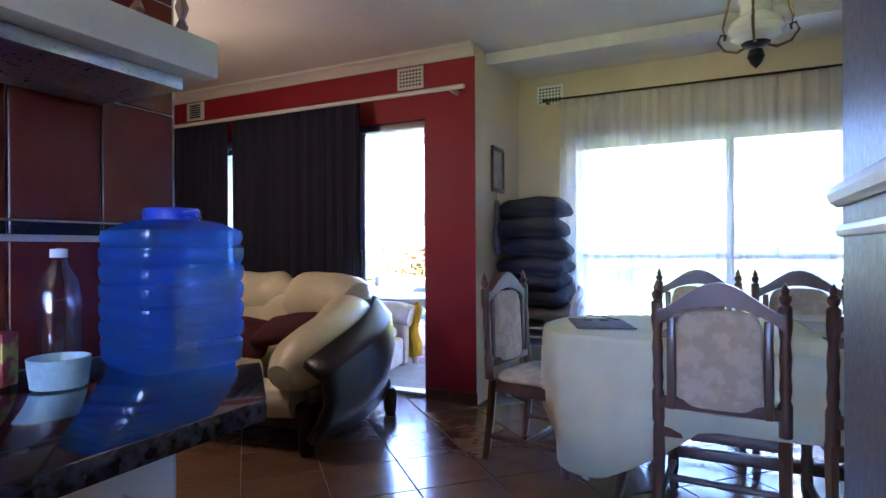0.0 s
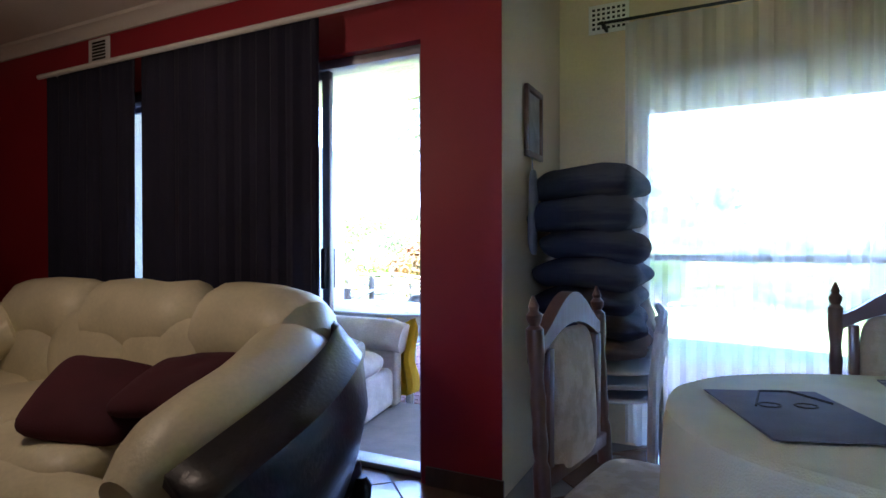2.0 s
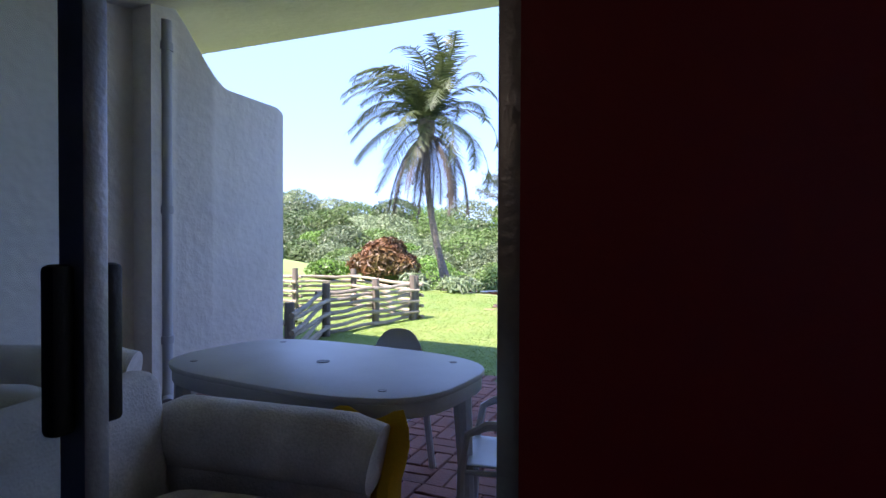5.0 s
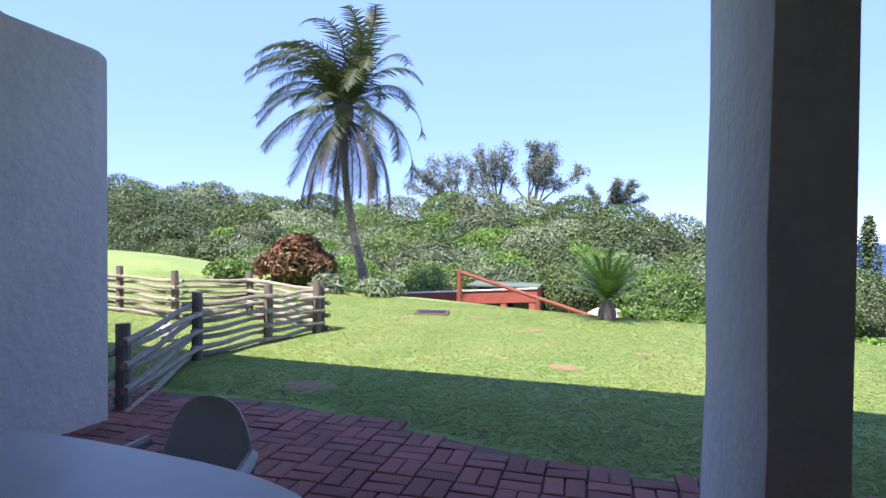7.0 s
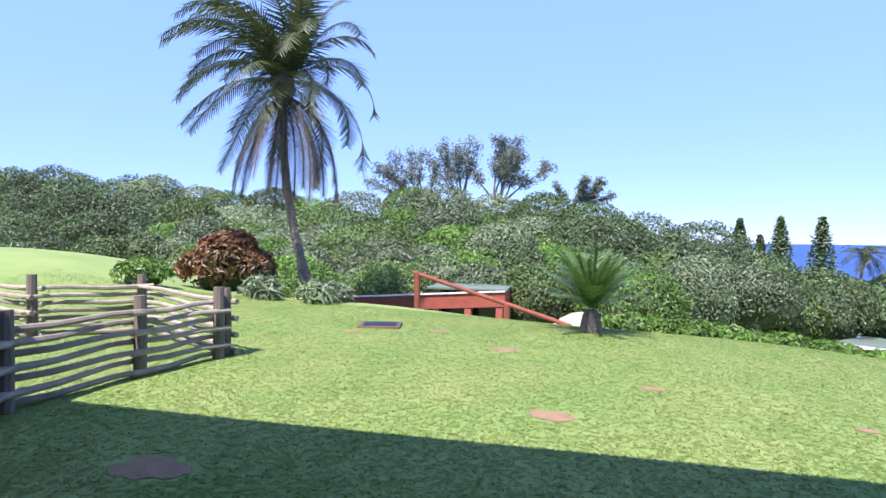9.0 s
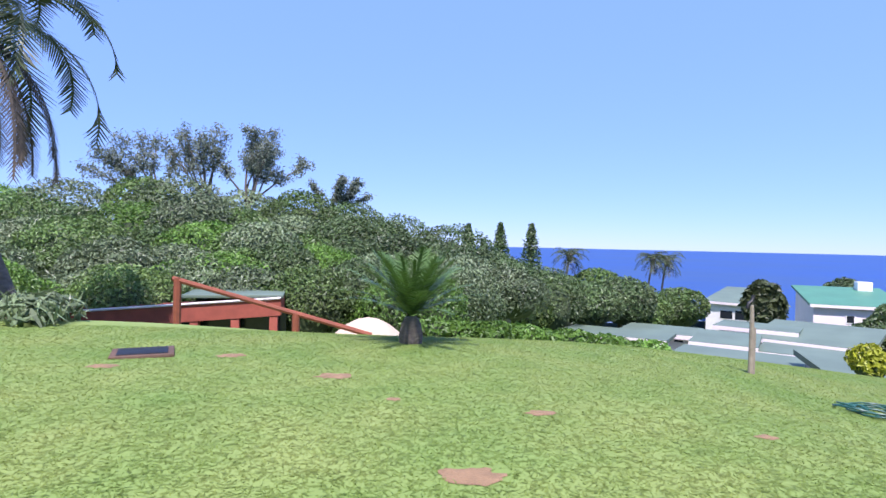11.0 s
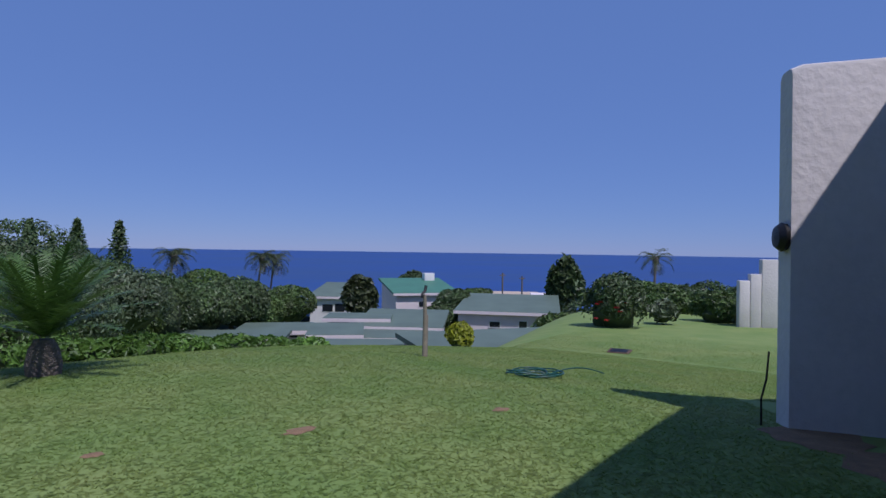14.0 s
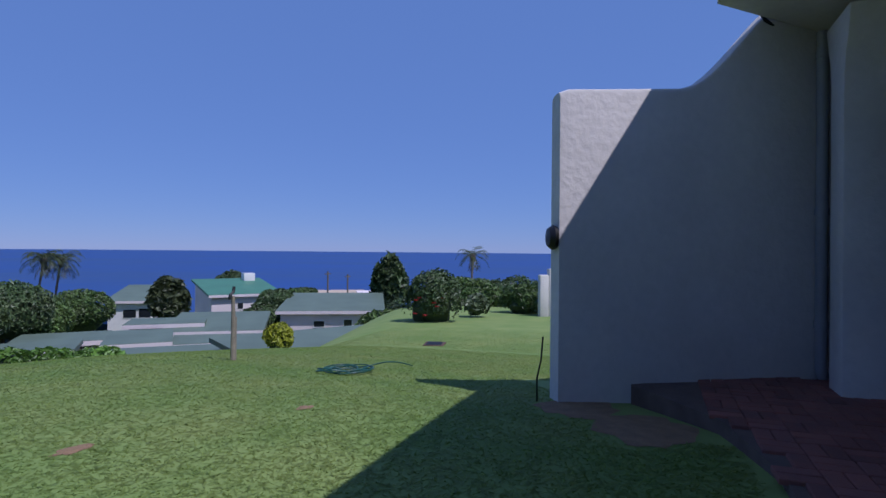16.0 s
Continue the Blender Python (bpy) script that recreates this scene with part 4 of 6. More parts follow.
bm = B()
box(bm, KX + 0.004, -0.64, 1.204, 1.5, 0.53, 0.55, 0.003)
box(bm, KX + 0.004, -0.64, 1.204, 1.5, 0.0, 0.02, 0.003)
box(bm, KX + 0.004, KX + 0.02, 1.204, 1.5, 0.02, 0.53)
box(bm, KX + 0.004, KX + 0.02, 1.204, 1.5, 0.55, 0.86)
part("boards", bm, M["white_gloss"], ob)

ob = thing("cooker_hood", "white cooker hood with a steel underside and little gallery rail", "cooker hood", pose(0, 0, 0))
bm = B()
box(bm, KX + 0.004, -0.85, 0.55, 1.47, 1.52, 1.60, 0.008)
part("body", bm, M["white_gloss"], ob)
bm = B()
box(bm, KX + 0.02, -0.9, 0.6, 1.42, 1.49, 1.518, 0.004)
part("filter", bm, M["steel"], ob)
bm = B()
box(bm, -0.89, -0.868, 0.55, 1.45, 1.70, 1.718, 0.003)
part("gallery_rail", bm, M["white_gloss"], ob)
for k in range(9):
    bm = B()
    lathe(bm, [(0.008, 1.60), (0.013, 1.615), (0.006, 1.63), (0.014, 1.655), (0.006, 1.68), (0.01, 1.70)], 8, pose(-0.88, 0.6 + k * 0.1, 0))
    part("spindle", bm, M["dark_wood"], ob)


# ---- the land ----
def soft(v, k=1.0):
    return np.logaddexp(0, np.asarray(v, float) * k) / k


def land(x, y):
    """Height of the ground: lawn, mound, the drop behind it and the slope to the sea."""
    x, y = np.asarray(x, float), np.asarray(y, float)
    z = -0.12 - 0.012 * soft(y - 9.5) - 0.14 * np.minimum(soft(x - 0.6), 8) - 0.035 * np.clip(soft(x - 0.6) - 8, 0, 14) - 0.3 * np.minimum(soft(x - 26), 70)
    z = z + 0.10 * np.tanh(soft(-x - 5.5) * 0.5) + 0.9 * np.exp(-(((x + 17) / 6) ** 2 + ((y - 19) / 5.5) ** 2))
    edge = 17.3 + 0.16 * soft(x - 9) * 2 + 1.5 * np.exp(-(((x + 6) / 3.0) ** 2))
    down = np.minimum(0.55 * soft(y - edge, 1.5), 7.2 + 0.02 * soft(y - edge - 10))
    east = 1 / (1 + np.exp(-(x + 9) / 2.0))
    z = z - down * east - 0.05 * soft(y - 55) * east
    patio = 1 / (1 + np.exp((y - 9.1) * 9))
    return z * (1 - patio) + patio * np.minimum(z, -0.14)


def axis(lo, hi, dense_lo, dense_hi, fine, grow=1.22):
    a = list(np.arange(dense_lo, dense_hi + 1e-6, fine))
    s = fine
    while a[-1] < hi:
        s *= grow
        a.append(min(a[-1] + s, hi))
    s = fine
    while a[0] > lo:
        s *= grow
        a.insert(0, max(a[0] - s, lo))
    return np.array(a)


gx, gy = axis(-400, 420, -14, 24, 0.4), axis(-300, 420, 5, 32, 0.4)
GX, GY = np.meshgrid(gx, gy)
GZ = land(GX, GY)
GZ[(GY < 5.9) & (GX > -14) & (GX < 6)] = -0.35
V = np.stack([GX, GY, GZ], -1).reshape(-1, 3)
nx, ny = len(gx), len(gy)
I = np.arange(nx * ny).reshape(ny, nx)
F = np.stack([I[:-1, :-1], I[:-1, 1:], I[1:, 1:], I[1:, :-1]], -1).reshape(-1, 4)
me = arrays("ground", V, F, M["lawn"])
me.shade_smooth()
tagged(new("ground", me), "mown green lawn with bare sandy patches", "lawn", "", "structure")
bm = B()
box(bm, -4600, 4600, 150, 4800, -19, -18)
box(bm, 105, 4600, -3000, 149.99, -19, -18)
structure("water", bm, M["sea"], "deep blue calm sea reaching the horizon", "sea")


def gz(x, y):
    return float(land(x, y))


# grass blades over the lawn that is passed nearest
def grass():
    n = 430000
    x = -13 + 27 * RNG.beta(1.6, 1.9, n)
    y = 8.5 + (17.2 - 8.5) * RNG.uniform(0, 1, n) ** 1.25
    keep = y > 8.62 + np.clip((-2.0 - x) * 0.28, 0, 0.62) + RNG.uniform(0, 0.12, n)
    keep &= (y > 9.0 + 0.6 * np.maximum(x + 0.3, 0)) | (x < 0.0) | (x > 2.3)
    for px, py, r in PATCHES:
        keep &= ((x - px) / r) ** 2 + ((y - py) / (r * 0.7)) ** 2 > RNG.uniform(0.5, 1.1, n)
    x, y = x[keep], y[keep]
    n = len(x)
    z = land(x, y)
    a = RNG.uniform(0, 6.28, n)
    h = RNG.uniform(0.004, 0.013, n)
    w = RNG.uniform(0.004, 0.010, n)
    lean = RNG.normal(0, 0.03, (n, 2))
    p = np.stack([x, y, z], 1)
    s = np.stack([np.cos(a) * w, np.sin(a) * w, np.zeros(n)], 1)
    tip = p + np.stack([lean[:, 0], lean[:, 1], h], 1)
    v = np.stack([p - s, p + s, tip], 1).reshape(-1, 3)
    ob = new("grass", arrays("grass", v, np.arange(3 * n).reshape(-1, 3), M["grass_blade"]))
    tagged(ob, "short green grass blades of the lawn", "grass", "", "stuff")


PATCHES = [(-2.41, 11.32, 0.22), (-3.02, 13.78, 0.2), (-1.58, 12.38, 0.13), (-4.05, 14.88, 0.18), (-5.14, 14.36, 0.16), (-2.6, 12.9, 0.08), (-0.2, 11.7, 0.1), (-4.5, 9.75, 0.28), (0.72, 9.75, 0.5), (0.2, 9.25, 0.55)]
grass()
for px, py, r in PATCHES:
    bm = B()
    n = 26
    vs = [bm.verts.new((px, py, gz(px, py) + 0.012))]
    for k in range(n):
        a = 2 * math.pi * k / n
        q = r * (0.8 + 0.45 * noise.noise(Vector((math.cos(a) * 2 + px, math.sin(a) * 2 + py, 0))))
        x, y = px + q * math.cos(a), py + 0.7 * q * math.sin(a)
        vs.append(bm.verts.new((x, y, gz(x, y) + 0.004)))
    for k in range(n):
        bm.faces.new((vs[0], vs[1 + k], vs[1 + (k + 1) % n]))
    structure("ground_patch", bm, M["earth"], "bare orange earth patch in the lawn", "bare earth")

for x, y in ((-4.95, 15.0), (9.3, 14.3)):
    ob = thing("drain_cover", "rusty square drain cover sunk in the lawn", "drain cover", pose(x, y, gz(x, y) + 0.01, 0, 0, 12))
    bm = B()
    box(bm, -0.3, 0.3, -0.25, 0.25, -0.05, 0.02, 0.01)
    part("cover", bm, M["brown_wood"], ob)
    bm = B()
    box(bm, -0.24, 0.24, -0.19, 0.19, 0.021, 0.026, 0.002)
    part("plate", bm, M["dark_metal"], ob)

# ---- patio: roof, walls, pillars ----
bm = B()
under = lambda y: 2.56 + (y - 4.652) * 0.1515
plan = [(-12.0, 4.652), (-12.0, 8.68), (1.42, 8.68), (2.1, 7.7), (2.1, 4.652)]
a = [bm.verts.new((x, y, under(y))) for x, y in plan]
b = [bm.verts.new((x, y, under(y) + 0.23)) for x, y in plan]
bm.faces.new(a)
bm.faces.new(b[::-1])
for k in range(5):
    bm.faces.new((a[k], a[(k + 1) % 5], b[(k + 1) % 5], b[k]))
bmesh.ops.recalc_face_normals(bm, faces=bm.faces)
structure("roof_patio", bm, M["white_plaster"], "pale plastered veranda roof with a thick edge", "roof")
bm = B()
box(bm, -12, 6, YB - 0.4, 4.65, 3.0, 3.2)
box(bm, -1.72, 6, 5.64, 5.8, 2.62, 2.66)
structure("roof_house", bm, M["green_roof"], "flat roof over the house", "roof")
bm = B()
box(bm, XL - 0.5, -1.71, YD + 0.221, YD + 0.26, DT, 2.64)
box(bm, -12, JL - 0.0, YD + 0.221, YD + 0.26, -0.2, 2.64)
structure("wall_outside", bm, M["white_plaster"], "white plastered outer wall of the house", "wall")


def wing_wall(name, a, b, h0, h1, z0, width, label):
    """A free-standing plastered wall from the house corner b to its free end a, with a top that sweeps up towards b."""
    bm = B()
    A, C = Vector((*a, 0)), Vector((*b, 0))
    d = (C - A).normalized()
    s = Vector((-d.y, d.x, 0)) * width / 2
    n = 28
    L = (C - A).length
    left, right = [], []
    for i in range(n + 1):
        t = L * i / n
        f = min(max((t / L - 0.45) / 0.5, 0), 1)
        top = h0 + 0.05 * t + (h1 - h0) * (f * f * (3 - 2 * f)) - 0.03 * math.exp(-t / 0.03)
        col = []
        for off, z in ((-1, z0), (-1, top - 0.05), (-0.85, top - 0.015), (-0.5, top), (0.5, top), (0.85, top - 0.015), (1, top - 0.05), (1, z0)):
            wob = 0.012 * noise.noise(Vector((t * 1.7, z * 1.3, off + a[0])))
            col.append(bm.verts.new(A + d * t + s * (off + wob / (width / 2)) + Vector((0, 0, z))))
        left.append(col)
    for p, q in zip(left, left[1:]):
        for k in range(7):
            bm.faces.new((p[k], p[k + 1], q[k + 1], q[k]))
    bm.faces.new(left[0])
    bm.faces.new(left[-1][::-1])
    bmesh.ops.recalc_face_normals(bm, faces=bm.faces)
    return structure(name, bm, M["white_plaster"], label, "wall")


wing_wall("wall_wing_west", (-5.42, 8.45), (-5.56, 7.1), 2.44, 3.0, -0.3, 0.24, "white plastered wing wall with a curved top")
bm = B()
box(bm, -5.9, -5.66, 4.6, 7.3, -0.3, 2.95)
structure("wall_patio_west", bm, M["white_plaster"], "plastered side wall of the veranda", "wall")
wing_wall("wall_wing_east", (0.99, 9.98), (2.10, 7.84), 2.42, 3.3, -0.3, 0.22, "white plastered wing wall with a curved top")
bm = B()
box(bm, 2.05, 2.25, 5.6, 7.95, -0.3, 2.9)
structure("wall_patio_east", bm, M["white_plaster"], "plastered side wall of the veranda", "wall")


def downpipe(x, y, z0, z1):
    ob = thing("downpipe", "grey painted downpipe against the plastered wall", "pipe")
    bm = B()
    tube(bm, [(x, y, z1), (x, y, z0 + 0.12), (x + 0.02, y - 0.01, z0 + 0.05), (x + 0.07, y - 0.05, z0 + 0.02)], 0.05, 12)
    part("pipe", bm, M["pipe"], ob)
    for z in (z0 + 0.5, z0 + 1.5, z1 - 0.2):
        bm = B()
        lathe(bm, [(0.05, z - 0.03), (0.06, z - 0.03), (0.06, z + 0.03), (0.05, z + 0.03)], 12, pose(x, y, 0))
        part("collar", bm, M["pipe"], ob)


downpipe(-5.45, 7.22, -0.1, 2.85)
downpipe(1.93, 7.78, -0.1, 3.0)


def pillar(name, x0, x1, y0, y1, top):
    bm = B()
    rows = []
    for z, k in ((-0.3, 0.02), (0.0, 0.012), (0.6, 0.0), (1.2, 0.006), (1.8, 0.0), (2.2, 0.003), (2.45, 0.01), (2.6, 0.04), (2.72, 0.1), (top, 0.16)):
        w = 0.01 * noise.noise(Vector((x0, z * 2, 3)))
        kk = k if z > 2.3 else 0
        rows.append([(x0 - k + w, y0 - kk * 0.1, z), (x1 + k + w, y0 - kk * 0.1, z), (x1 + k + w, y1, z), (x0 - k + w, y1, z), (x0 - k + w, y0 - kk * 0.1, z)])
    sheet(bm, rows)
    bmesh.ops.remove_doubles(bm, verts=bm.verts, dist=1e-4)
    bmesh.ops.bevel(bm, geom=[e for e in bm.edges if abs(e.verts[0].co.z - e.verts[1].co.z) > 0.05], offset=0.02, segments=2, profile=0.5, affect="EDGES")
    bmesh.ops.recalc_face_normals(bm, faces=bm.faces)
    structure(name, bm, M["white_plaster"], "rough white plastered veranda pillar", "pillar")


pillar("pillar_1", -1.60, -1.38, 7.11, 8.1, 2.9)
bm = B()
box(bm, -1.55, 2.05, 7.3, 7.52, 2.34, 2.97, 0.015)
structure("beam_patio", bm, M["white_plaster"], "plastered beam between the veranda pillars", "beam")
pillar("pillar_2", 1.27, 1.6, 7.25, 7.8, 2.93)

ob = thing("satellite_dish", "grey satellite dish on an arm above the wall", "satellite dish", pose(2.12, 7.85, 3.2) @ Matrix.Scale(1.2, 4))
bm = B()
n = 20
rows = []
for j in range(7):
    r = 0.3 * j / 6
    rows.append([(r * math.cos(a), r * 1.08 * math.sin(a), 0.35 * r * r / 0.3) for a in (2 * math.pi * k / n for k in range(n + 1))])
sheet(bm, rows)
bmesh.ops.remove_doubles(bm, verts=bm.verts, dist=1e-4)
bmesh.ops.transform(bm, matrix=pose(0, 0, 0, 58, 0, 52), verts=bm.verts)
d = part("reflector", bm, M["dish"], ob)
d.modifiers.new("thickness", "SOLIDIFY").thickness = 0.008
bm = B()
tube(bm, [(-0.06, 0.08, -0.24), (-0.32, 0.35, -0.08), (-0.36, 0.4, 0.0)], 0.014, 8)
part("arm", bm, M["dark_metal"], ob)
bm = B()
lathe(bm, [(0.03, -0.03), (0.04, 0.0), (0.04, 0.06), (0.02, 0.08)], 12, pose(-0.38, 0.42, 0.02, 60, 0, 220))
part("receiver", bm, M["dark_metal"], ob)
bm = B()
tube(bm, [(0.02, -0.02, -0.03), (0.12, -0.1, -0.1), (0.12, -0.1, -0.55)], 0.02, 8)
part("mast", bm, M["pipe"], ob)
ob = thing("wall_lamp", "round dark bulkhead lamp on the wall end", "lamp", pose(0.96, 9.97, 1.15, 0, 90, 116))
bm = B()
lathe(bm, [(0.1, 0), (0.11, 0.03), (0.08, 0.07), (0.01, 0.08)], 16)
part("housing", bm, M["dark_metal"], ob)
ob = thing("wall_cable", "thin black cable hanging down the wall end", "cable")
bm = B()
tube(bm, [(0.89, 10.06, 0.3), (0.86, 10.07, 0.1), (0.84, 10.1, -0.05), (0.85, 10.1, gz(0.85, 10.1))], 0.008, 6)
part("cable", bm, M["dark_metal"], ob)


# ---- patio furniture ----
PZ = -0.08


def garden_table(m):
    ob = thing("garden_table", "white oval plastic garden table with moulded legs", "table", m)
    p = 3.2
    ring = [(0.70 * math.copysign(abs(math.cos(a)) ** (2 / p), math.cos(a)), 0.43 * math.copysign(abs(math.sin(a)) ** (2 / p), math.sin(a))) for a in (2 * math.pi * i / 48 for i in range(48))]
    bm = B()
    prism(bm, ring, 0.695, 0.72, 0.008)
    part("tabletop", bm, M["white_plastic"], ob)
    bm = B()
    prism(bm, [(x * 0.985, y * 0.975) for x, y in ring], 0.64, 0.694, 0.004)
    part("apron", bm, M["white_plastic"], ob)
    for x in (-1, 1):
        for y in (-1, 1):
            bm = B()
            tube(bm, [(x * 0.56, y * 0.31, 0.0), (x * 0.53, y * 0.29, 0.64)], [0.03, 0.045], 8)
            part("leg", bm, M["white_plastic"], ob)
    # no hole is cut; a dark disc stands for the shade in it
    bm = B()
    lathe(bm, [(0.028, 0.7205), (0.03, 0.723), (0.001, 0.7235)], 16)
    part("parasol_hole", bm, M["dark_metal"], ob, "dark disc standing for the shade in the parasol hole")
    for x, y in ((-0.5, -0.27), (0.5, -0.27), (0.5, 0.27), (-0.5, 0.27)):
        bm = B()
        lathe(bm, [(0.016, 0.7205), (0.017, 0.7225), (0.001, 0.723)], 12, pose(x, y, 0))
        part("leg_plug", bm, M["pipe"], ob)
    return ob


garden_table(pose(-3.22, 6.08, PZ, 0, 0, -6))
g0 = plastic_chair(pose(-3.25, 6.78, PZ, 0, 0, 178) @ Matrix.Scale(0.885, 4), "white plastic garden chair by the oval table")
copy_thing(g0, pose(-4.0, 6.5, PZ, 0, 0, -80) @ Matrix.Scale(0.885, 4))
copy_thing(g0, pose(-2.31, 6.40, PZ, 0, 0, 100) @ Matrix.Scale(0.885, 4))


def cloth_over(name, pts, mat, label, m):
    ob = thing(name, label, "cloth", m)
    bm = B()
    sheet(bm, pts)
    c = part("cloth", bm, mat, ob)
    c.modifiers.new("thickness", "SOLIDIFY").thickness = 0.006
    return ob


grid = [[(-0.13 + 0.26 * i / 8 + 0.02 * math.sin(j), 0.03 * math.sin(i * 1.7) * j / 6, -0.06 * j + 0.02 * math.sin(i)) for i in range(9)] for j in range(10)]
cloth_over("yellow_cloth", grid, M["yellow"], "yellow cloth hanging from the edge of the garden table", pose(-2.74, 5.63, 0.60, 0, 0, 8))
cloth_over("yellow_cloth", grid, M["yellow"], "yellow cloth hanging from the edge of the garden table", pose(-3.2, 5.62, 0.56, 0, 0, 3))


def armchair(m):
    ob = thing("old_armchair", "worn cream and brown upholstered armchair on the veranda", "armchair", m)
    bm = B()
    box(bm, -0.36, 0.36, -0.34, 0.34, 0.08, 0.36, 0.05, None, 3)
    part("base", bm, M["worn_fabric"], ob)
    bm = B()
    pillow(bm, 0.28, 0.3, 0.09, 5, pose(0, 0.03, 0.42), 0.01)
    part("seat_cushion", bm, M["worn_fabric"], ob)
    bm = B()
    box(bm, -0.34, 0.34, -0.42, -0.26, 0.2, 0.86, 0.07, pose(0, 0.02, 0, 5, 0, 0), 4)
    part("backrest", bm, M["worn_fabric"], ob)
    for x in (-0.4, 0.4):
        bm = B()
        box(bm, x - 0.06, x + 0.06, -0.36, 0.36, 0.08, 0.54, 0.03, None, 3)
        part("arm_panel", bm, M["worn_fabric"], ob)
        bm = B()
        tube(bm, [(x, -0.38, 0.58), (x, -0.3, 0.60), (x, 0.3, 0.58), (x, 0.40, 0.56)], [0.1, 0.12, 0.12, 0.11], 16)
        part("arm_roll", bm, M["worn_fabric"], ob)
        for y in (-0.3, 0.3):
            bm = B()
            lathe(bm, [(0.025, 0), (0.03, 0.08)], 8, pose(x * 0.85, y, 0))
            part("foot", bm, M["brown_wood"], ob)
    return ob


armchair(pose(-2.98, 5.1, PZ, 0, 0, -80))
ob = copy_thing(bpy.data.objects["old_armchair"], pose(-4.55, 5.55, PZ, 0, 0, -60))


# ---- fence ----
def fence(posts, label):
    ob = thing("garden_fence", label, "fence")
    for k, (x, y, h) in enumerate(posts):
        bm = B()
        z = gz(x, y)
        tube(bm, [(x, y, z - 0.2), (x + 0.01, y, z + h * 0.5), (x, y + 0.005, z + h)], [0.058, 0.055, 0.052], 10)
        part("post", bm, M["grey_post"], ob)
    for k in range(len(posts) - 1):
        (xa, ya, ha), (xb, yb, hb) = posts[k], posts[k + 1]
        for j in range(7):
            f = 0.06 + 0.72 * j / 6
            side = 0.06 if (j + k) % 2 else -0.06
            d = Vector((xb - xa, yb - ya, 0)).normalized()
            s = Vector((-d.y, d.x, 0)) * side
            A = Vector((xa, ya, gz(xa, ya) + f * 0.72 + 0.03 * noise.noise(Vector((j, k, 1))))) - d * 0.12 + s
            C = Vector((xb, yb, gz(xb, yb) + f * 0.72 + 0.03 * noise.noise(Vector((j, k, 5))))) + d * 0.1 + s * (-1 if len(posts) > 2 else 1)
            bm = B()
            tube(bm, [A, A.lerp(C, 0.35) + Vector((0, 0, -0.015)), A.lerp(C, 0.7) + Vector((0, 0, 0.01)), C], [0.03, 0.027, 0.025, 0.021], 7)
            part("rail_pole", bm, M["fence_pole"], ob)


fence([(-5.42, 8.68, 0.68), (-6.05, 10.25, 0.7), (-5.96, 11.40, 0.7), (-5.76, 12.25, 0.72)], "rustic fence of weathered posts and thin horizontal poles")
fence([(-5.78, 12.4, 0.7), (-7.45, 13.2, 0.7), (-8.1, 12.3, 0.72), (-9.4, 12.6, 0.72), (-11.5, 12.9, 0.7)], "rustic fence of weathered posts and poles across the lawn")

BX, BY = -7.0, 10.9
ob = thing("football", "black and white football lying on the grass", "ball", pose(BX, BY, gz(BX, BY) + 0.11))
bm = B()
bmesh.ops.create_icosphere(bm, subdivisions=3, radius=0.11)
part("skin", bm, M["white_gloss"], ob)
for d in ((0, -1, 0.3), (0.8, -0.5, 0.4), (-0.8, -0.5, 0.2), (0.1, -0.3, 1), (0.4, -0.8, -0.6), (-0.3, 0.9, 0.3)):
    bm = B()
    lathe(bm, [(0.036, 0.104), (0.03, 0.1085), (0.001, 0.1115)], 5, Vector(d).to_track_quat("Z", "Y").to_matrix().to_4x4())
    part("panel", bm, M["dark_metal"], ob, "black panel")

# stairway rail and the low brick building behind the crest
ob = thing("stair_rail", "rust-brown timber handrail going down the bank", "handrail")
A, Bp = (-5.42, 18.9), (-3.45, 18.42)
za = gz(*A)
bm = B()
tube(bm, [(*A, za - 0.6), (*A, 0.39)], 0.065, 8)
part("post", bm, M["rust_wood"], ob)
bm = B()
tube(bm, [(*Bp, gz(*Bp) - 0.5), (*Bp, -0.17)], 0.065, 8)
part("post", bm, M["rust_wood"], ob)
bm = B()
tube(bm, [(-5.5, 18.92, 0.38), (*Bp, -0.17), (-2.2, 18.05, -0.5)], 0.045, 8)
part("rail", bm, M["rust_wood"], ob)

ob = thing("brick_outbuilding", "low red brick outbuilding with a flat roof", "outbuilding")
bm = B()
pts = [(-10.1, 22.3, -0.72), (-3.85, 22.0, -0.28)]
a, b = Vector(pts[0]), Vector(pts[1])
w = Vector((0.05, 0.9, 0))
for lo, hi in (((0, 0, -0.38), (0, 0, 0.0)),):
    quad = [a + Vector(lo), b + Vector(lo), b + Vector(hi), a + Vector(hi)]
    v1 = [bm.verts.new(q) for q in quad]
    v2 = [bm.verts.new(q + w) for q in quad]
    for k in range(4):
        bm.faces.new((v1[k], v1[(k + 1) % 4], v2[(k + 1) % 4], v2[k]))
    bm.faces.new(v1)
    bm.faces.new(v2[::-1])
bmesh.ops.recalc_face_normals(bm, faces=bm.faces)
part("beam", bm, M["red_brick"], ob)
for f in (0.56, 0.7, 0.84, 0.975):
    c = a.lerp(b, f)
    bm = B()
    box(bm, c.x - 0.09, c.x + 0.09, c.y + 0.02, c.y + 0.3, -2.8, c.z - 0.36, 0.01)
    part("pier", bm, M["red_brick"], ob)
# near-black sheet behind the piers: the inner shade is put into its colour
bm = B()
box(bm, -7.0, -3.75, 22.8, 23.0, -2.6, -0.62)
part("back_wall", bm, M["dark_glass"], ob, "near-black sheet standing for the shade inside")
bm = B()
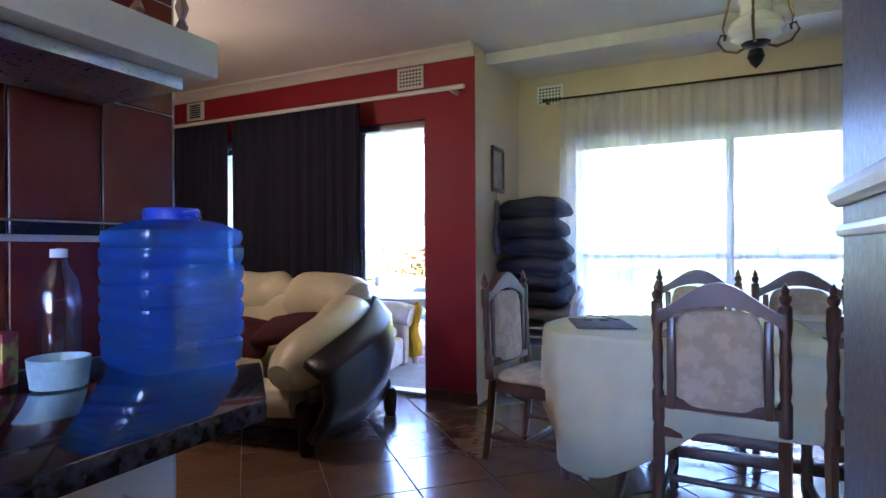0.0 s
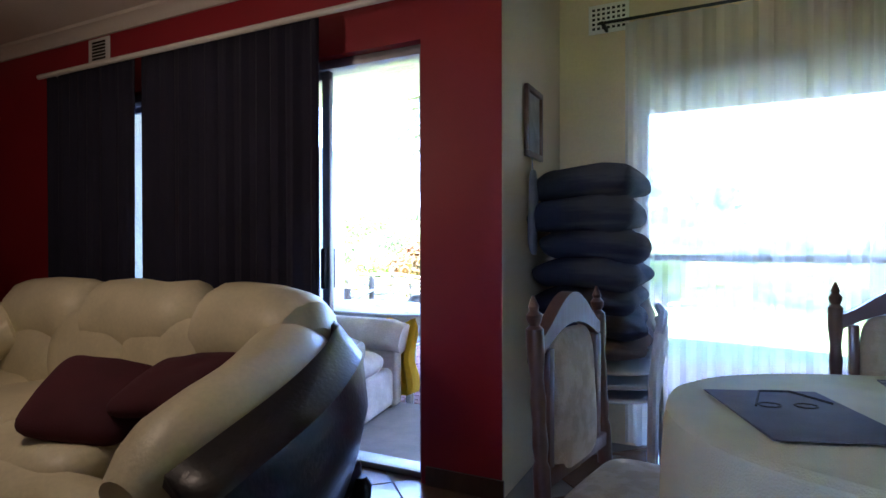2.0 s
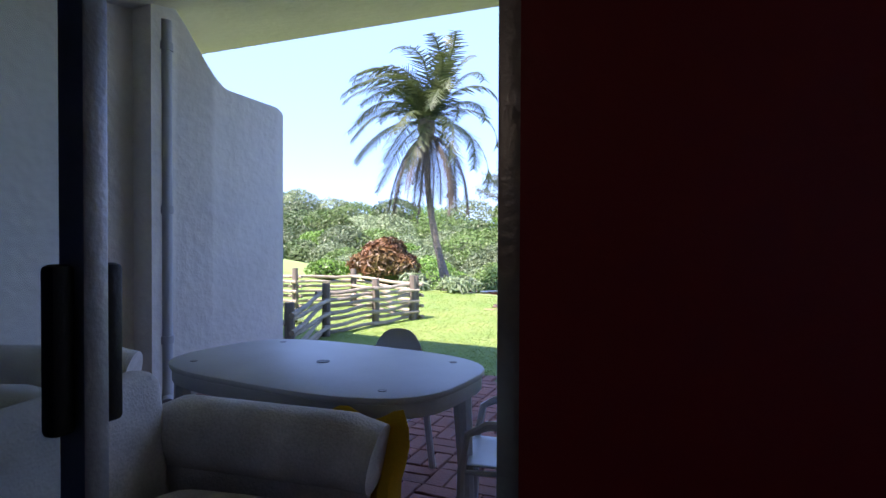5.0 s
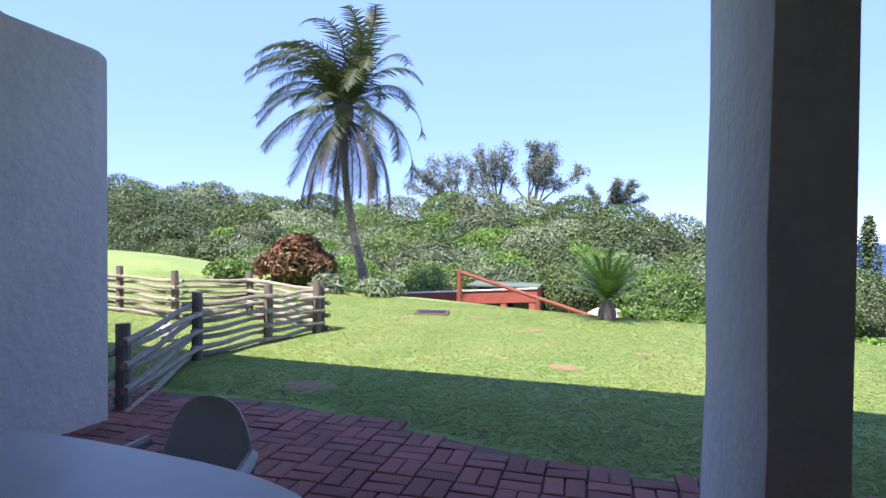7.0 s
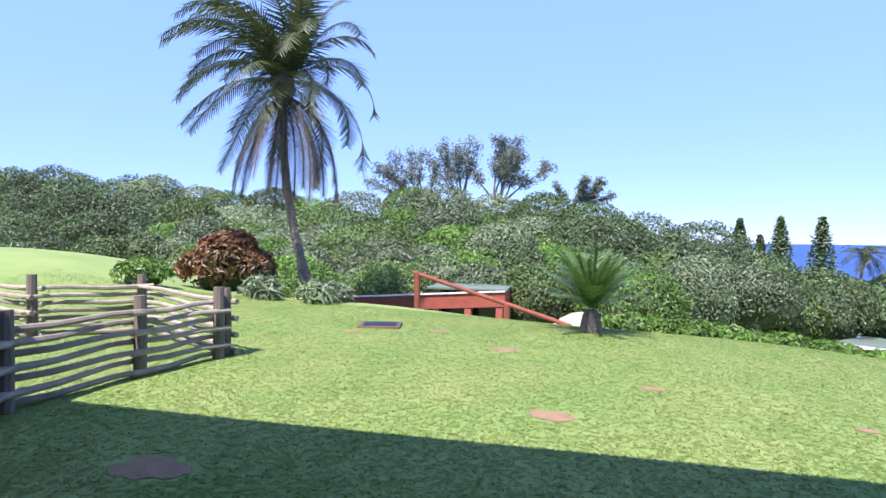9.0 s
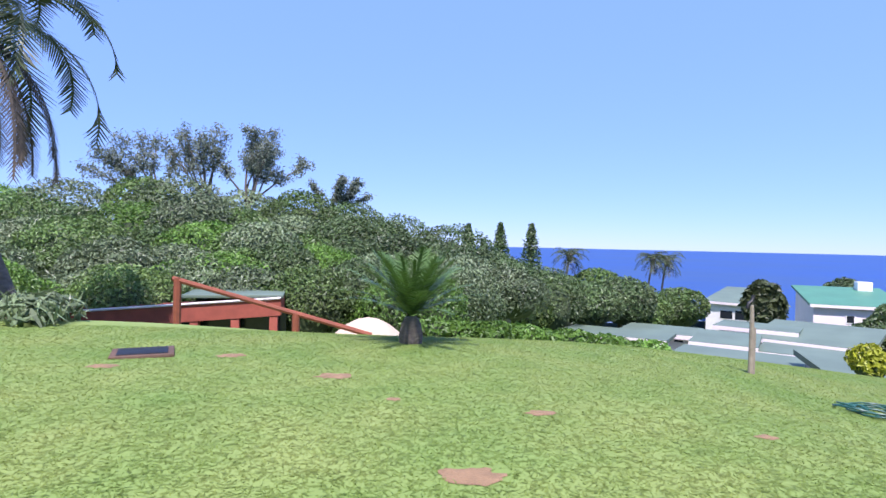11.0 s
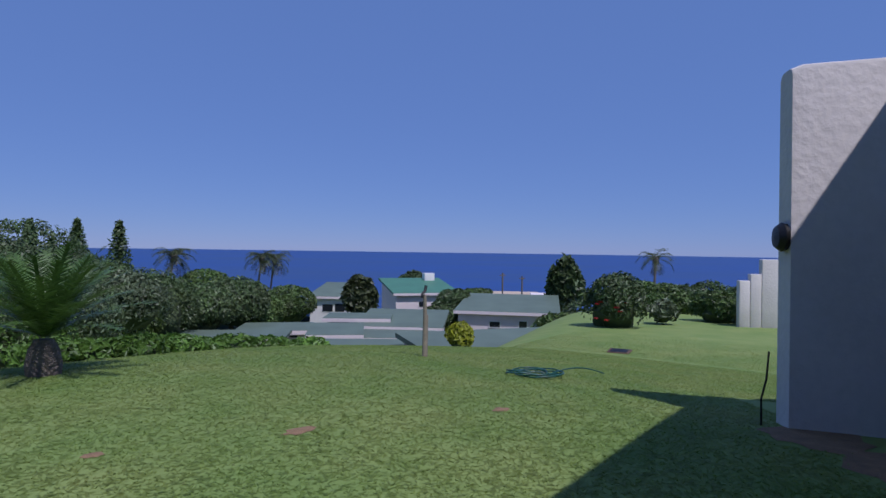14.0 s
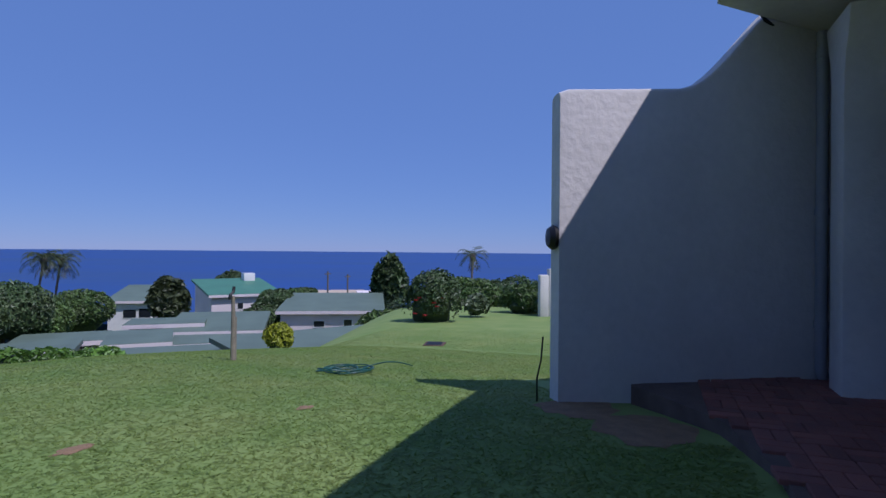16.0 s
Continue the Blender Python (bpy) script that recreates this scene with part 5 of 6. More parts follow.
box(bm, -6.0, -3.8, 22.1, 23.6, -0.27, -0.2, 0.01, None)
part("roof", bm, M["green_roof"], ob)
bm = B()
tube(bm, [a + Vector((0, -0.02, 0.02)), b + Vector((0, -0.02, 0.02))], 0.03, 6)
part("coping", bm, M["house_wall"], ob, "pale concrete coping")

bm = B()
n = 20
vs = []
for j in range(7):
    r = 1.5 * (1 - j / 6)
    vs.append([(-1.9 + r * math.cos(2 * math.pi * k / n), 21.5 + 0.8 * r * math.sin(2 * math.pi * k / n), -1.9 + 1.25 * math.sin(j / 6 * 1.57) + 0.1 * noise.noise(Vector((j, k, 0)))) for k in range(n + 1)])
sheet(bm, vs)
bmesh.ops.remove_doubles(bm, verts=bm.verts, dist=1e-3)
ob = thing("sand_heap", "heap of pale building sand on the bank", "sand heap")
part("sand", bm, M["dune_sand"], ob)


# ---- palm, cycad ----
def frond_strip(bm_v, bm_f, root, direction, length, droop, width, leaflets, wind=Vector((0, 0, 0)), stiff=0.35):
    """One feather leaf: pairs of narrow leaflets along a bent midrib."""
    d = Vector(direction).normalized()
    p = Vector(root)
    up = Vector((0, 0, 1))
    steps = leaflets
    rib = [p.copy()]
    for i in range(steps):
        f = i / steps
        d = (d + Vector((0, 0, -1)) * droop * (0.4 + f) / steps * 2.2 + wind * f / steps).normalized()
        p = p + d * (length / steps)
        rib.append(p.copy())
        side = d.cross(up)
        side = side.normalized() if side.length > 1e-3 else Vector((1, 0, 0))
        ll = width * (0.35 + 0.65 * math.sin(math.pi * min(1, 0.12 + 0.86 * f)))
        for s in (-1, 1):
            out = (side * s + d * 0.75 + Vector((0, 0, -stiff + random.uniform(-0.2, 0.2)))).normalized()
            tip = p + out * ll * random.uniform(0.8, 1.15)
            w = d * (0.024 * width / 0.5)
            k = len(bm_v)
            bm_v += [p - w, p + w, p.lerp(tip, 0.6) + w * 0.8, tip]
            bm_f.append((k, k + 1, k + 2, k + 3))
    for q, r in zip(rib, rib[1:]):
        k = len(bm_v)
        h = Vector((0, 0, 0.012 + 0.0))
        sd = (r - q).cross(up)
        sd = (sd.normalized() if sd.length > 1e-4 else Vector((1, 0, 0))) * 0.018
        bm_v += [q - sd, q + sd, r + sd * 0.8, r - sd * 0.8]
        bm_f.append((k, k + 1, k + 2, k + 3))


def mesh_list(name, vs, fs, mat, parent):
    me = bpy.data.meshes.new(name)
    me.from_pydata([tuple(v) for v in vs], [], fs)
    me.materials.append(mat)
    ob = new(name, me)
    ob.parent = parent
    return ob


def palm(name, base, top, trunk_r, fronds, length, label, wind=Vector((0, 0, 0)), dead=0, leaflets=34, width=0.5, group="", dry_len=1.0, bow=-0.3, rise=2.1):
    ob = thing(name, label, "palm tree", None, group)
    base, top = Vector(base), Vector(top)
    pts, rad = [], []
    for i in range(19):
        f = i / 18
        q = base.lerp(top, f) + Vector((bow * math.sin(f * 3.1) * (top - base).length / 6, 0, 0))
        pts.append(q)
        rad.append(trunk_r * (1.5 - 0.75 * min(1, f * 5) + 0.1 * (i % 2)) * (1 - 0.18 * f))
    bm = B()
    tube(bm, pts, rad, 12)
    part("trunk", bm, M["bark"], ob)
    crown = pts[-1]
    for k in range(fronds):
        a = k * 2.39996 + random.uniform(-0.2, 0.2)
        lift = rise - 0.2 - (rise + 0.1) * (k / fronds) + random.uniform(-0.1, 0.1)
        vs, fs = [], []
        frond_strip(vs, fs, crown + Vector((0, 0, 0.1)), (math.cos(a), math.sin(a), lift), length * random.uniform(0.85, 1.1), 0.95 + 0.3 * random.random(), width, leaflets, wind)
        mesh_list("frond", vs, fs, M["frond"], ob)
    for k in range(dead):
        a = k * 2.39996 + 0.5
        vs, fs = [], []
        frond_strip(vs, fs, crown + Vector((0, 0, -0.15)), (math.cos(a), math.sin(a), -0.35 - 0.5 * random.random()), length * dry_len * random.uniform(0.75, 1.05), 1.3, width * 0.7, leaflets, wind * 0.25, 0.7)
        mesh_list("hanging_frond", vs, fs, M["frond_dry"], ob)
    bm = B()
    pillow(bm, trunk_r * 1.9, trunk_r * 1.9, trunk_r * 2.6, 2.2, pose(*crown), 0.03, 8)
    part("crown_base", bm, M["bark"], ob)
    return ob


palm("palm", (-7.5, 18.2, gz(-7.5, 18.2) - 0.1), (-8.2, 18.2, 4.3), 0.125, 46, 2.7, "tall wind-blown date palm leaning over the lawn", Vector((-2.1, 0.1, 0.0)), 22, 46, 0.5, rise=3.2)
palm("palm", (-20.5, 19.0, gz(-20.5, 19.0) - 0.1), (-20.3, 19.0, 5.6), 0.14, 34, 2.6, "tall date palm beyond the grassy mound", Vector((-0.7, 0.05, 0.1)), 12, 36, 0.5, rise=2.5)
P = (-1.95, 15.75)
cy = thing("cycad", "large green cycad with stiff feathery fronds", "cycad", pose(*P, gz(*P)))
bm = B()
lathe(bm, [(0.14, -0.1), (0.16, 0.1), (0.13, 0.25), (0.08, 0.34)], 12)
part("trunk", bm, M["bark"], cy)
for k in range(46):
    a = k * 2.39996
    lift = 2.8 - 2.5 * (k / 46) ** 0.8
    vs, fs = [], []
    frond_strip(vs, fs, (0, 0, 0.36), (math.cos(a), math.sin(a), lift), random.uniform(0.85, 1.05), 0.3, 0.19, 38, Vector((0, 0, 0)), 0.0)
    mesh_list("frond", vs, fs, M["leaf_cycad"], cy)

# ---- bushes and trees ----
RB = (-9.75, 18.6)
shrub("copper_bush", (*RB, gz(*RB) + 0.3), (0.98, 0.8, 0.82), 3400, 0.19, M["leaf_red"], "dense round bush with large copper leaves", "bush", aspect=0.45)
shrub("low_bush", (-10.6, 17.0, gz(-10.6, 17.0) + 0.1), (0.6, 0.4, 0.35), 600, 0.12, M["leaf_bright"], "small bright green bush at the lawn edge")
for k in range(7):
    x, y = -8.3 + k * 0.3 + 0.3 * math.sin(k * 5), 17.4 + 0.4 * math.sin(k * 2.3)
    shrub("strappy_plant", (x, y, gz(x, y)), (0.3, 0.3, 0.28), 120, 0.4, M["leaf_grey"], "clump of strappy grey-green leaves at the lawn edge", "plant", "strappy plants", core=0, aspect=0.12)
CREST_AT = [-1.6, -1.1, -0.74, -0.5, -0.344, -0.195, -0.046, 0.153, 0.252, 0.33, 0.45]
CREST_UP = [0.13, 0.13, 0.10, 0.075, 0.075, 0.088, 0.07, 0.045, 0.012, -0.025, -0.05]
mats = [M["leaf_grey"], M["leaf"], M["leaf_dark"], M["leaf_bright"], M["leaf_grey"], M["leaf"], M["leaf_grey"]]
idx = 0
for row, (out, r) in enumerate(((16.0, 1.25), (19.5, 1.5), (24.0, 1.9), (29.5, 2.3), (36.0, 2.8))):
    px = -0.72 if row == 0 else -1.5
    while px < 0.34 + 0.02 * row:
        up = -0.05 + (float(np.interp(px, CREST_AT, CREST_UP)) + 0.05) * row / 4 + 0.008 * math.sin(px * 23 + row * 2)
        x, y = -3.1 + px * out, 8.2 + out + 0.8 * math.sin(px * 31 + row)
        rr = r * random.uniform(0.75, 1.2)
        ht = rr * 0.85
        t = 1.07 + up * out
        mat = M["leaf_dark"] if px < -0.8 or (px > 0.05 and row > 1) else mats[idx % 7]
        shrub("coastal_shrub", (x, y, t - ht * 1.2), (rr, rr * 0.85, ht), 4600, 0.105 + 0.022 * row, mat, "dense wind-clipped coastal shrub in the dune thicket", "shrub", "dune thicket", lumps=20)
        px += rr * 1.1 / out
        idx += 1
shrub("coastal_shrub", (-5.8, 25.2, -1.6), (2.0, 1.4, 1.7), 4200, 0.12, M["leaf_bright"], "bright green coastal shrub in the dune thicket", "shrub", "dune thicket")
shrub("coastal_shrub", (-0.4, 24.6, -2.4), (2.4, 1.6, 2.1), 4200, 0.12, M["leaf_dark"], "dark coastal shrub in the dune thicket", "shrub", "dune thicket")
for k in range(9):
    x = -1.2 + k * 0.52
    y = 17.9 + 0.1 * math.sin(k * 2)
    shrub("hedge_plant", (x, y, gz(x, y) + 0.14 - 0.012 * k), (0.5, 0.4, 0.24), 480, 0.11, M["leaf_bright"], "low leafy hedge plant along the lawn edge", "hedge", "low hedge")


def bare_tree(place, height, spread, label, n_limbs=7, twigs=900, lean=0.0, leaf=0.17):
    spread *= 0.7
    """A wind-shaped tree: forking limbs that carry loose feathery tufts."""
    ob = thing("coastal_tree", label, "tree", pose(*place), "sparse trees on the dune")
    bm = B()
    pts, dirs = [], []
    tube(bm, [(0, 0, -9), (0.03 * height, 0, 0.1 * height)], [0.05 * height ** 0.6, 0.03 * height], 8)
    for k in range(n_limbs):
        a = k * 2.4
        p = Vector((0.03 * height, 0, 0.1 * height))
        d = Vector((math.cos(a) * spread + lean, math.sin(a) * spread * 0.6, 1)).normalized()
        limb, rad = [p.copy()], [0.018 * height]
        for i in range(8):
            d = (d + Vector((random.uniform(-0.25, 0.25) + lean * 0.1, random.uniform(-0.25, 0.25), random.uniform(-0.08, 0.2)))).normalized()
            p = p + d * height * random.uniform(0.09, 0.13)
            limb.append(p.copy())
            rad.append(0.018 * height * (1 - (i + 1) / 9))
            if i > 2:
                for _ in range(3):
                    e = (d + Vector((random.gauss(0, 0.7), random.gauss(0, 0.7), random.gauss(0.1, 0.5)))).normalized()
                    q = p + e * height * 0.1
                    tube(bm, [p, q], [0.006 * height * 0.6, 0.002 * height], 4, False)
                    for _ in range(max(4, twigs // (n_limbs * 9))):
                        g = p.lerp(q, random.uniform(0.3, 1.3)) + Vector((random.gauss(0, 1), random.gauss(0, 1), random.gauss(0, 1))) * height * 0.035
                        pts.append(tuple(g))
                        dirs.append(tuple(e))
        tube(bm, limb, [max(r, 0.01) for r in rad], 6, False)
    part("trunk", bm, M["bark"], ob)
    v, f = leaf_cards(np.array(pts), np.array(dirs), leaf, 0.35)
    lv = new("foliage", arrays("foliage", v, f, M["leaf_sparse"]))
    lv.parent = ob


def at_view(px, d):
    """A place d metres out along the line of sight seen from the lawn's edge, px being the tangent of the bearing."""
    return (-3.1 + px * d, 8.2 + d)


for px, d, z, ht, sp, ln, tw in ((-0.245, 37, 2.5, 4.7, 1.0, -0.45, 2600), (-0.17, 38, 2.5, 4.9, 0.4, -0.1, 2000), (-0.105, 37, 2.5, 4.9, 0.75, 0.12, 4200), (0.03, 40, 2.1, 3.3, 0.9, 0.3, 2600)):
    x, y = at_view(px, d)
    bare_tree((x, y, z), ht, sp, "thin wind-swept grey-green tree above the thicket", 8, tw, ln, 0.2)


def round_tree(place, r, h, mat, label, n=4200, size=0.27):
    ob = thing("garden_tree", label, "tree", pose(*place), "trees below the lawn")
    bm = B()
    tube(bm, [(0, 0, -h), (0.1, 0, 0)], [0.25, 0.16], 8)
    for a in (0.3, 1.9, 3.4, 5.0):
        tube(bm, [(0, 0, -0.3), (math.cos(a) * r * 0.3, math.sin(a) * r * 0.3, r * 0.2), (math.cos(a) * r * 0.6, math.sin(a) * r * 0.6, r * 0.45)], [0.12, 0.08, 0.03], 6)
    part("trunk", bm, M["bark"], ob)
    p, d = dome_points(n, (r, r, r * 0.8), 16, -0.5)
    v, f = leaf_cards(p + np.array([0, 0, r * 0.2]), d, size, 0.5)
    lv = new("crown", arrays("crown", v, f, mat))
    lv.parent = ob
    # filler inside the crown, coloured dark for the shade between the leaves
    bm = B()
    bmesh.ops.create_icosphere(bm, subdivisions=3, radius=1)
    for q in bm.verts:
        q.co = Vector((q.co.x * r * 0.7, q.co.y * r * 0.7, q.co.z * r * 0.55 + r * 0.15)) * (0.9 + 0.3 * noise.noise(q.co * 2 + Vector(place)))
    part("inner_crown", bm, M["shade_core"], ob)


for px, d, top, r, mat in ((0.12, 30, -1.2, 2.6, "leaf_bright"), (0.19, 27, -1.6, 2.0, "leaf"), (0.26, 38, -0.6, 2.6, "leaf"), (0.32, 40, 0.0, 3.2, "leaf"), (0.36, 34, -1.4, 2.6, "leaf"), (0.44, 38, -0.9, 2.8, "leaf"), (0.52, 36, -1.6, 2.2, "leaf_dark"),
                           (0.60, 40, -1.4, 2.6, "leaf_dark"), (0.05, 36, 0.1, 3.0, "leaf_dark"), (0.10, 42, -0.2, 3.0, "leaf_dark"), (0.22, 45, -1.0, 3.0, "leaf_dark"), (1.28, 34, -2.7, 1.6, "leaf_dark")):
    x, y = at_view(px, d)
    round_tree((x, y, top - r), r, max(1.0, top - r + 7.5), M[mat], "rounded leafy garden tree below the lawn")


for u, dd, py, r, mat in ((-20, 44, 498, 3.0, "leaf_dark"), (60, 40, 516, 2.4, "leaf_bright"), (140, 44, 515, 2.6, "leaf"), (215, 47, 520, 2.4, "leaf"), (268, 50, 492, 2.6, "leaf"), (320, 46, 512, 2.6, "leaf_bright"), (430, 50, 518, 2.4, "leaf"), (375, 44, 535, 2.0, "leaf")):
    f, g = Vector((0.8355, 0.5494)), Vector((0.5494, -0.8355))
    q = Vector((-3.95, 9.31)) + f * dd + g * ((u - 784) / 1007 * dd)
    top = 1.02 + (447 - py) / 1007 * dd
    round_tree((q.x, q.y, top - r), r, max(1.0, top - r + 8), M[mat], "rounded leafy garden tree below the lawn")


def araucaria(place, h):
    ob = thing("norfolk_pine", "tall narrow dark green conifer near the sea", "conifer", pose(*place), "conifers by the sea")
    bm = B()
    tube(bm, [(0, 0, -2), (0, 0, h)], [0.35, 0.03], 8)
    part("trunk", bm, M["bark"], ob)
    pts, dirs = [], []
    for k in range(22):
        z = h * (0.05 + 0.93 * k / 22)
        r = h * 0.19 * (1 - (k / 22) ** 1.6) + 0.15
        for j in range(9):
            a = j * 0.698 + k * 0.4
            for s in range(7):
                f = (s + 1) / 7
                pts.append((r * f * math.cos(a) + random.gauss(0, 0.12), r * f * math.sin(a) + random.gauss(0, 0.12), z + 0.18 * r * f * f + random.gauss(0, 0.1)))
                dirs.append((0.3 * math.cos(a), 0.3 * math.sin(a), 1))
    v, f = leaf_cards(np.array(pts), np.array(dirs), 0.85, 0.5)
    lv = new("foliage", arrays("foliage", v, f, M["leaf_dark"]))
    lv.parent = ob


for px, d, z0, h in ((0.3455, 120, -5, 11.4), (0.4065, 112, -6, 12), (0.284, 135, -3, 9.4), (0.314, 150, -3, 5.8)):
    araucaria((*at_view(px, d), z0), h)
for px, d, z0, z1 in ((0.476, 50, -9, 0.0), (0.654, 50, -9, -0.2), (0.685, 51, -9, -0.3)):
    x, y = at_view(px, d)
    palm("coconut_palm", (x, y, z0), (x + 0.3, y, z1), 0.14, 22, 2.0, "slim palm tree standing among the houses", Vector((-0.2, 0, 0)), 3, 14, 0.8, "palms among the houses", 0.8)


# plants on the open east side of the lawn
def from_end(px, d):
    """A place seen from where the walk ends: d metres ahead, px to the side."""
    f, r = Vector((0.8355, 0.5494)), Vector((0.5494, -0.8355))
    p = Vector((-3.95, 9.31)) + f * d + r * (px * d)
    return p.x, p.y


def ground_at(px, py, d):
    return 1.02 + (447 - py) / 1007 * d


def side_plant(name, u, d, py_base, py_top, r, n, size, mat, label, category="bush"):
    x, y = from_end((u - 784) / 1007, d)
    z0, z1 = ground_at(0, py_base, d), ground_at(0, py_top, d)
    h = (z1 - z0)
    shrub(name, (x, y, z0 + h * 0.22), (r, r, h * 0.66), n, size, M[mat], label, category)


side_plant("yellow_bush", 740, 17.5, 622, 577, 0.5, 700, 0.16, "leaf_yellow", "bright yellow-green garden bush behind the lawn crest")
side_plant("hibiscus_bush", 1003, 20.5, 580, 487, 1.05, 2600, 0.16, "leaf_dark", "round dark green bush with red flowers")
side_plant("garden_bush", 1180, 24, 566, 515, 1.1, 1800, 0.2, "leaf", "leafy green bush at the end of the lawn")
side_plant("garden_bush", 1090, 30, 566, 505, 1.3, 1800, 0.24, "leaf", "tall green bush at the end of the lawn")
side_plant("garden_bush", 1050, 34, 560, 497, 1.5, 2400, 0.24, "leaf", "tall green bush behind the lawn")
side_plant("garden_bush", 1150, 36, 560, 498, 2.2, 1800, 0.28, "leaf_dark", "dark green bush behind the lawn")
side_plant("garden_bush", 1225, 28, 560, 500, 1.2, 1600, 0.22, "leaf_dark", "dark green bush beside the boundary wall")
side_plant("garden_bush", 1085, 22, 566, 530, 0.5, 400, 0.3, "leaf_grey", "low strappy garden plant by the lawn")
side_plant("garden_bush", 705, 52, 600, 541, 1.7, 1600, 0.35, "leaf_dark", "dark green bush beside the tall house")
side_plant("palm_clump", 560, 54, 570, 503, 1.6, 900, 0.9, "frond", "bushy palm clump beside the houses", "palm tree")
side_plant("palm_clump", 922, 58, 560, 465, 1.7, 900, 1.0, "leaf_dark", "dark bushy palm behind the houses", "palm tree")
side_plant("garden_bush", 770, 75, 530, 515, 2.4, 700, 0.5, "leaf", "low bushes beyond the houses")
side_plant("garden_bush", 655, 90, 515, 487, 2.2, 900, 0.6, "leaf_dark", "dark tree top behind the tall house")
x, y = from_end((1003 - 784) / 1007, 20.5)
for k in range(9):
    a, b = random.uniform(2.6, 4.4), random.uniform(-0.3, 0.8)
    ob = thing("hibiscus_flower", "small red flower on the bush", "flower", pose(x + 1.0 * math.cos(a) * math.cos(b), y + 1.0 * math.sin(a) * math.cos(b), -1.0 + 0.9 * math.sin(b)), "red flowers")
    bm = B()
    for j in range(5):
        pillow(bm, 0.05, 0.03, 0.008, 2, pose(0, 0, 0, 60, 0, j * 72) @ pose(0.04, 0, 0), 0, 4)
    part("petals", bm, M["flower"], ob)
x, y = from_end((1075 - 784) / 1007, 58)
palm("coconut_palm", (x, y, -7), (x, y, 0.3), 0.16, 14, 2.2, "slim palm tree standing among the houses", Vector((0.2, 0, 0)), 2, 14, 0.8, "palms among the houses", 0.8)

# garden pole, hose
x, y = 1.9, 14.2
ob = thing("garden_tap_pole", "thin wooden stake with a tap in the lawn", "pole", pose(x, y, gz(x, y)))
bm = B()
tube(bm, [(0, 0, -0.2), (0.01, 0, 0.5), (0.0, 0, 0.82)], [0.03, 0.028, 0.022], 8)
part("stake", bm, M["fence_pole"], ob)
bm = B()
tube(bm, [(0.04, 0, -0.1), (0.045, 0, 0.55)], 0.02, 8)
part("brace", bm, M["fence_pole"], ob)
bm = B()
tube(bm, [(-0.06, 0, 0.78), (-0.05, 0, 0.84), (0.0, 0, 0.87), (0.02, 0, 0.94)], 0.02, 6)
part("tap", bm, M["dark_metal"], ob)
x, y = 1.65, 12.4
ob = thing("garden_hose", "loose coil of green hose on the grass", "hose", pose(x, y, gz(x, y)))
bm = B()
pts = []
for k in range(120):
    a = k * 0.31
    r = 0.22 + 0.09 * math.sin(k * 0.37)
    lx, ly = r * math.cos(a) * 1.2 + 0.05 * math.sin(k * 0.11), r * math.sin(a)
    pts.append((lx, ly, gz(x + lx, y + ly) - gz(x, y) + 0.035 + 0.02 * math.sin(k * 0.7)))
for k in range(12):
    lx, ly = 0.25 + 0.06 * k, -0.08 - 0.03 * k
    pts.append((lx, ly, gz(x + lx, y + ly) - gz(x, y) + 0.03 + 0.06 * math.sin(k / 11 * 3.1)))
tube(bm, pts, 0.008, 6)
part("coil", bm, M["hose"], ob)


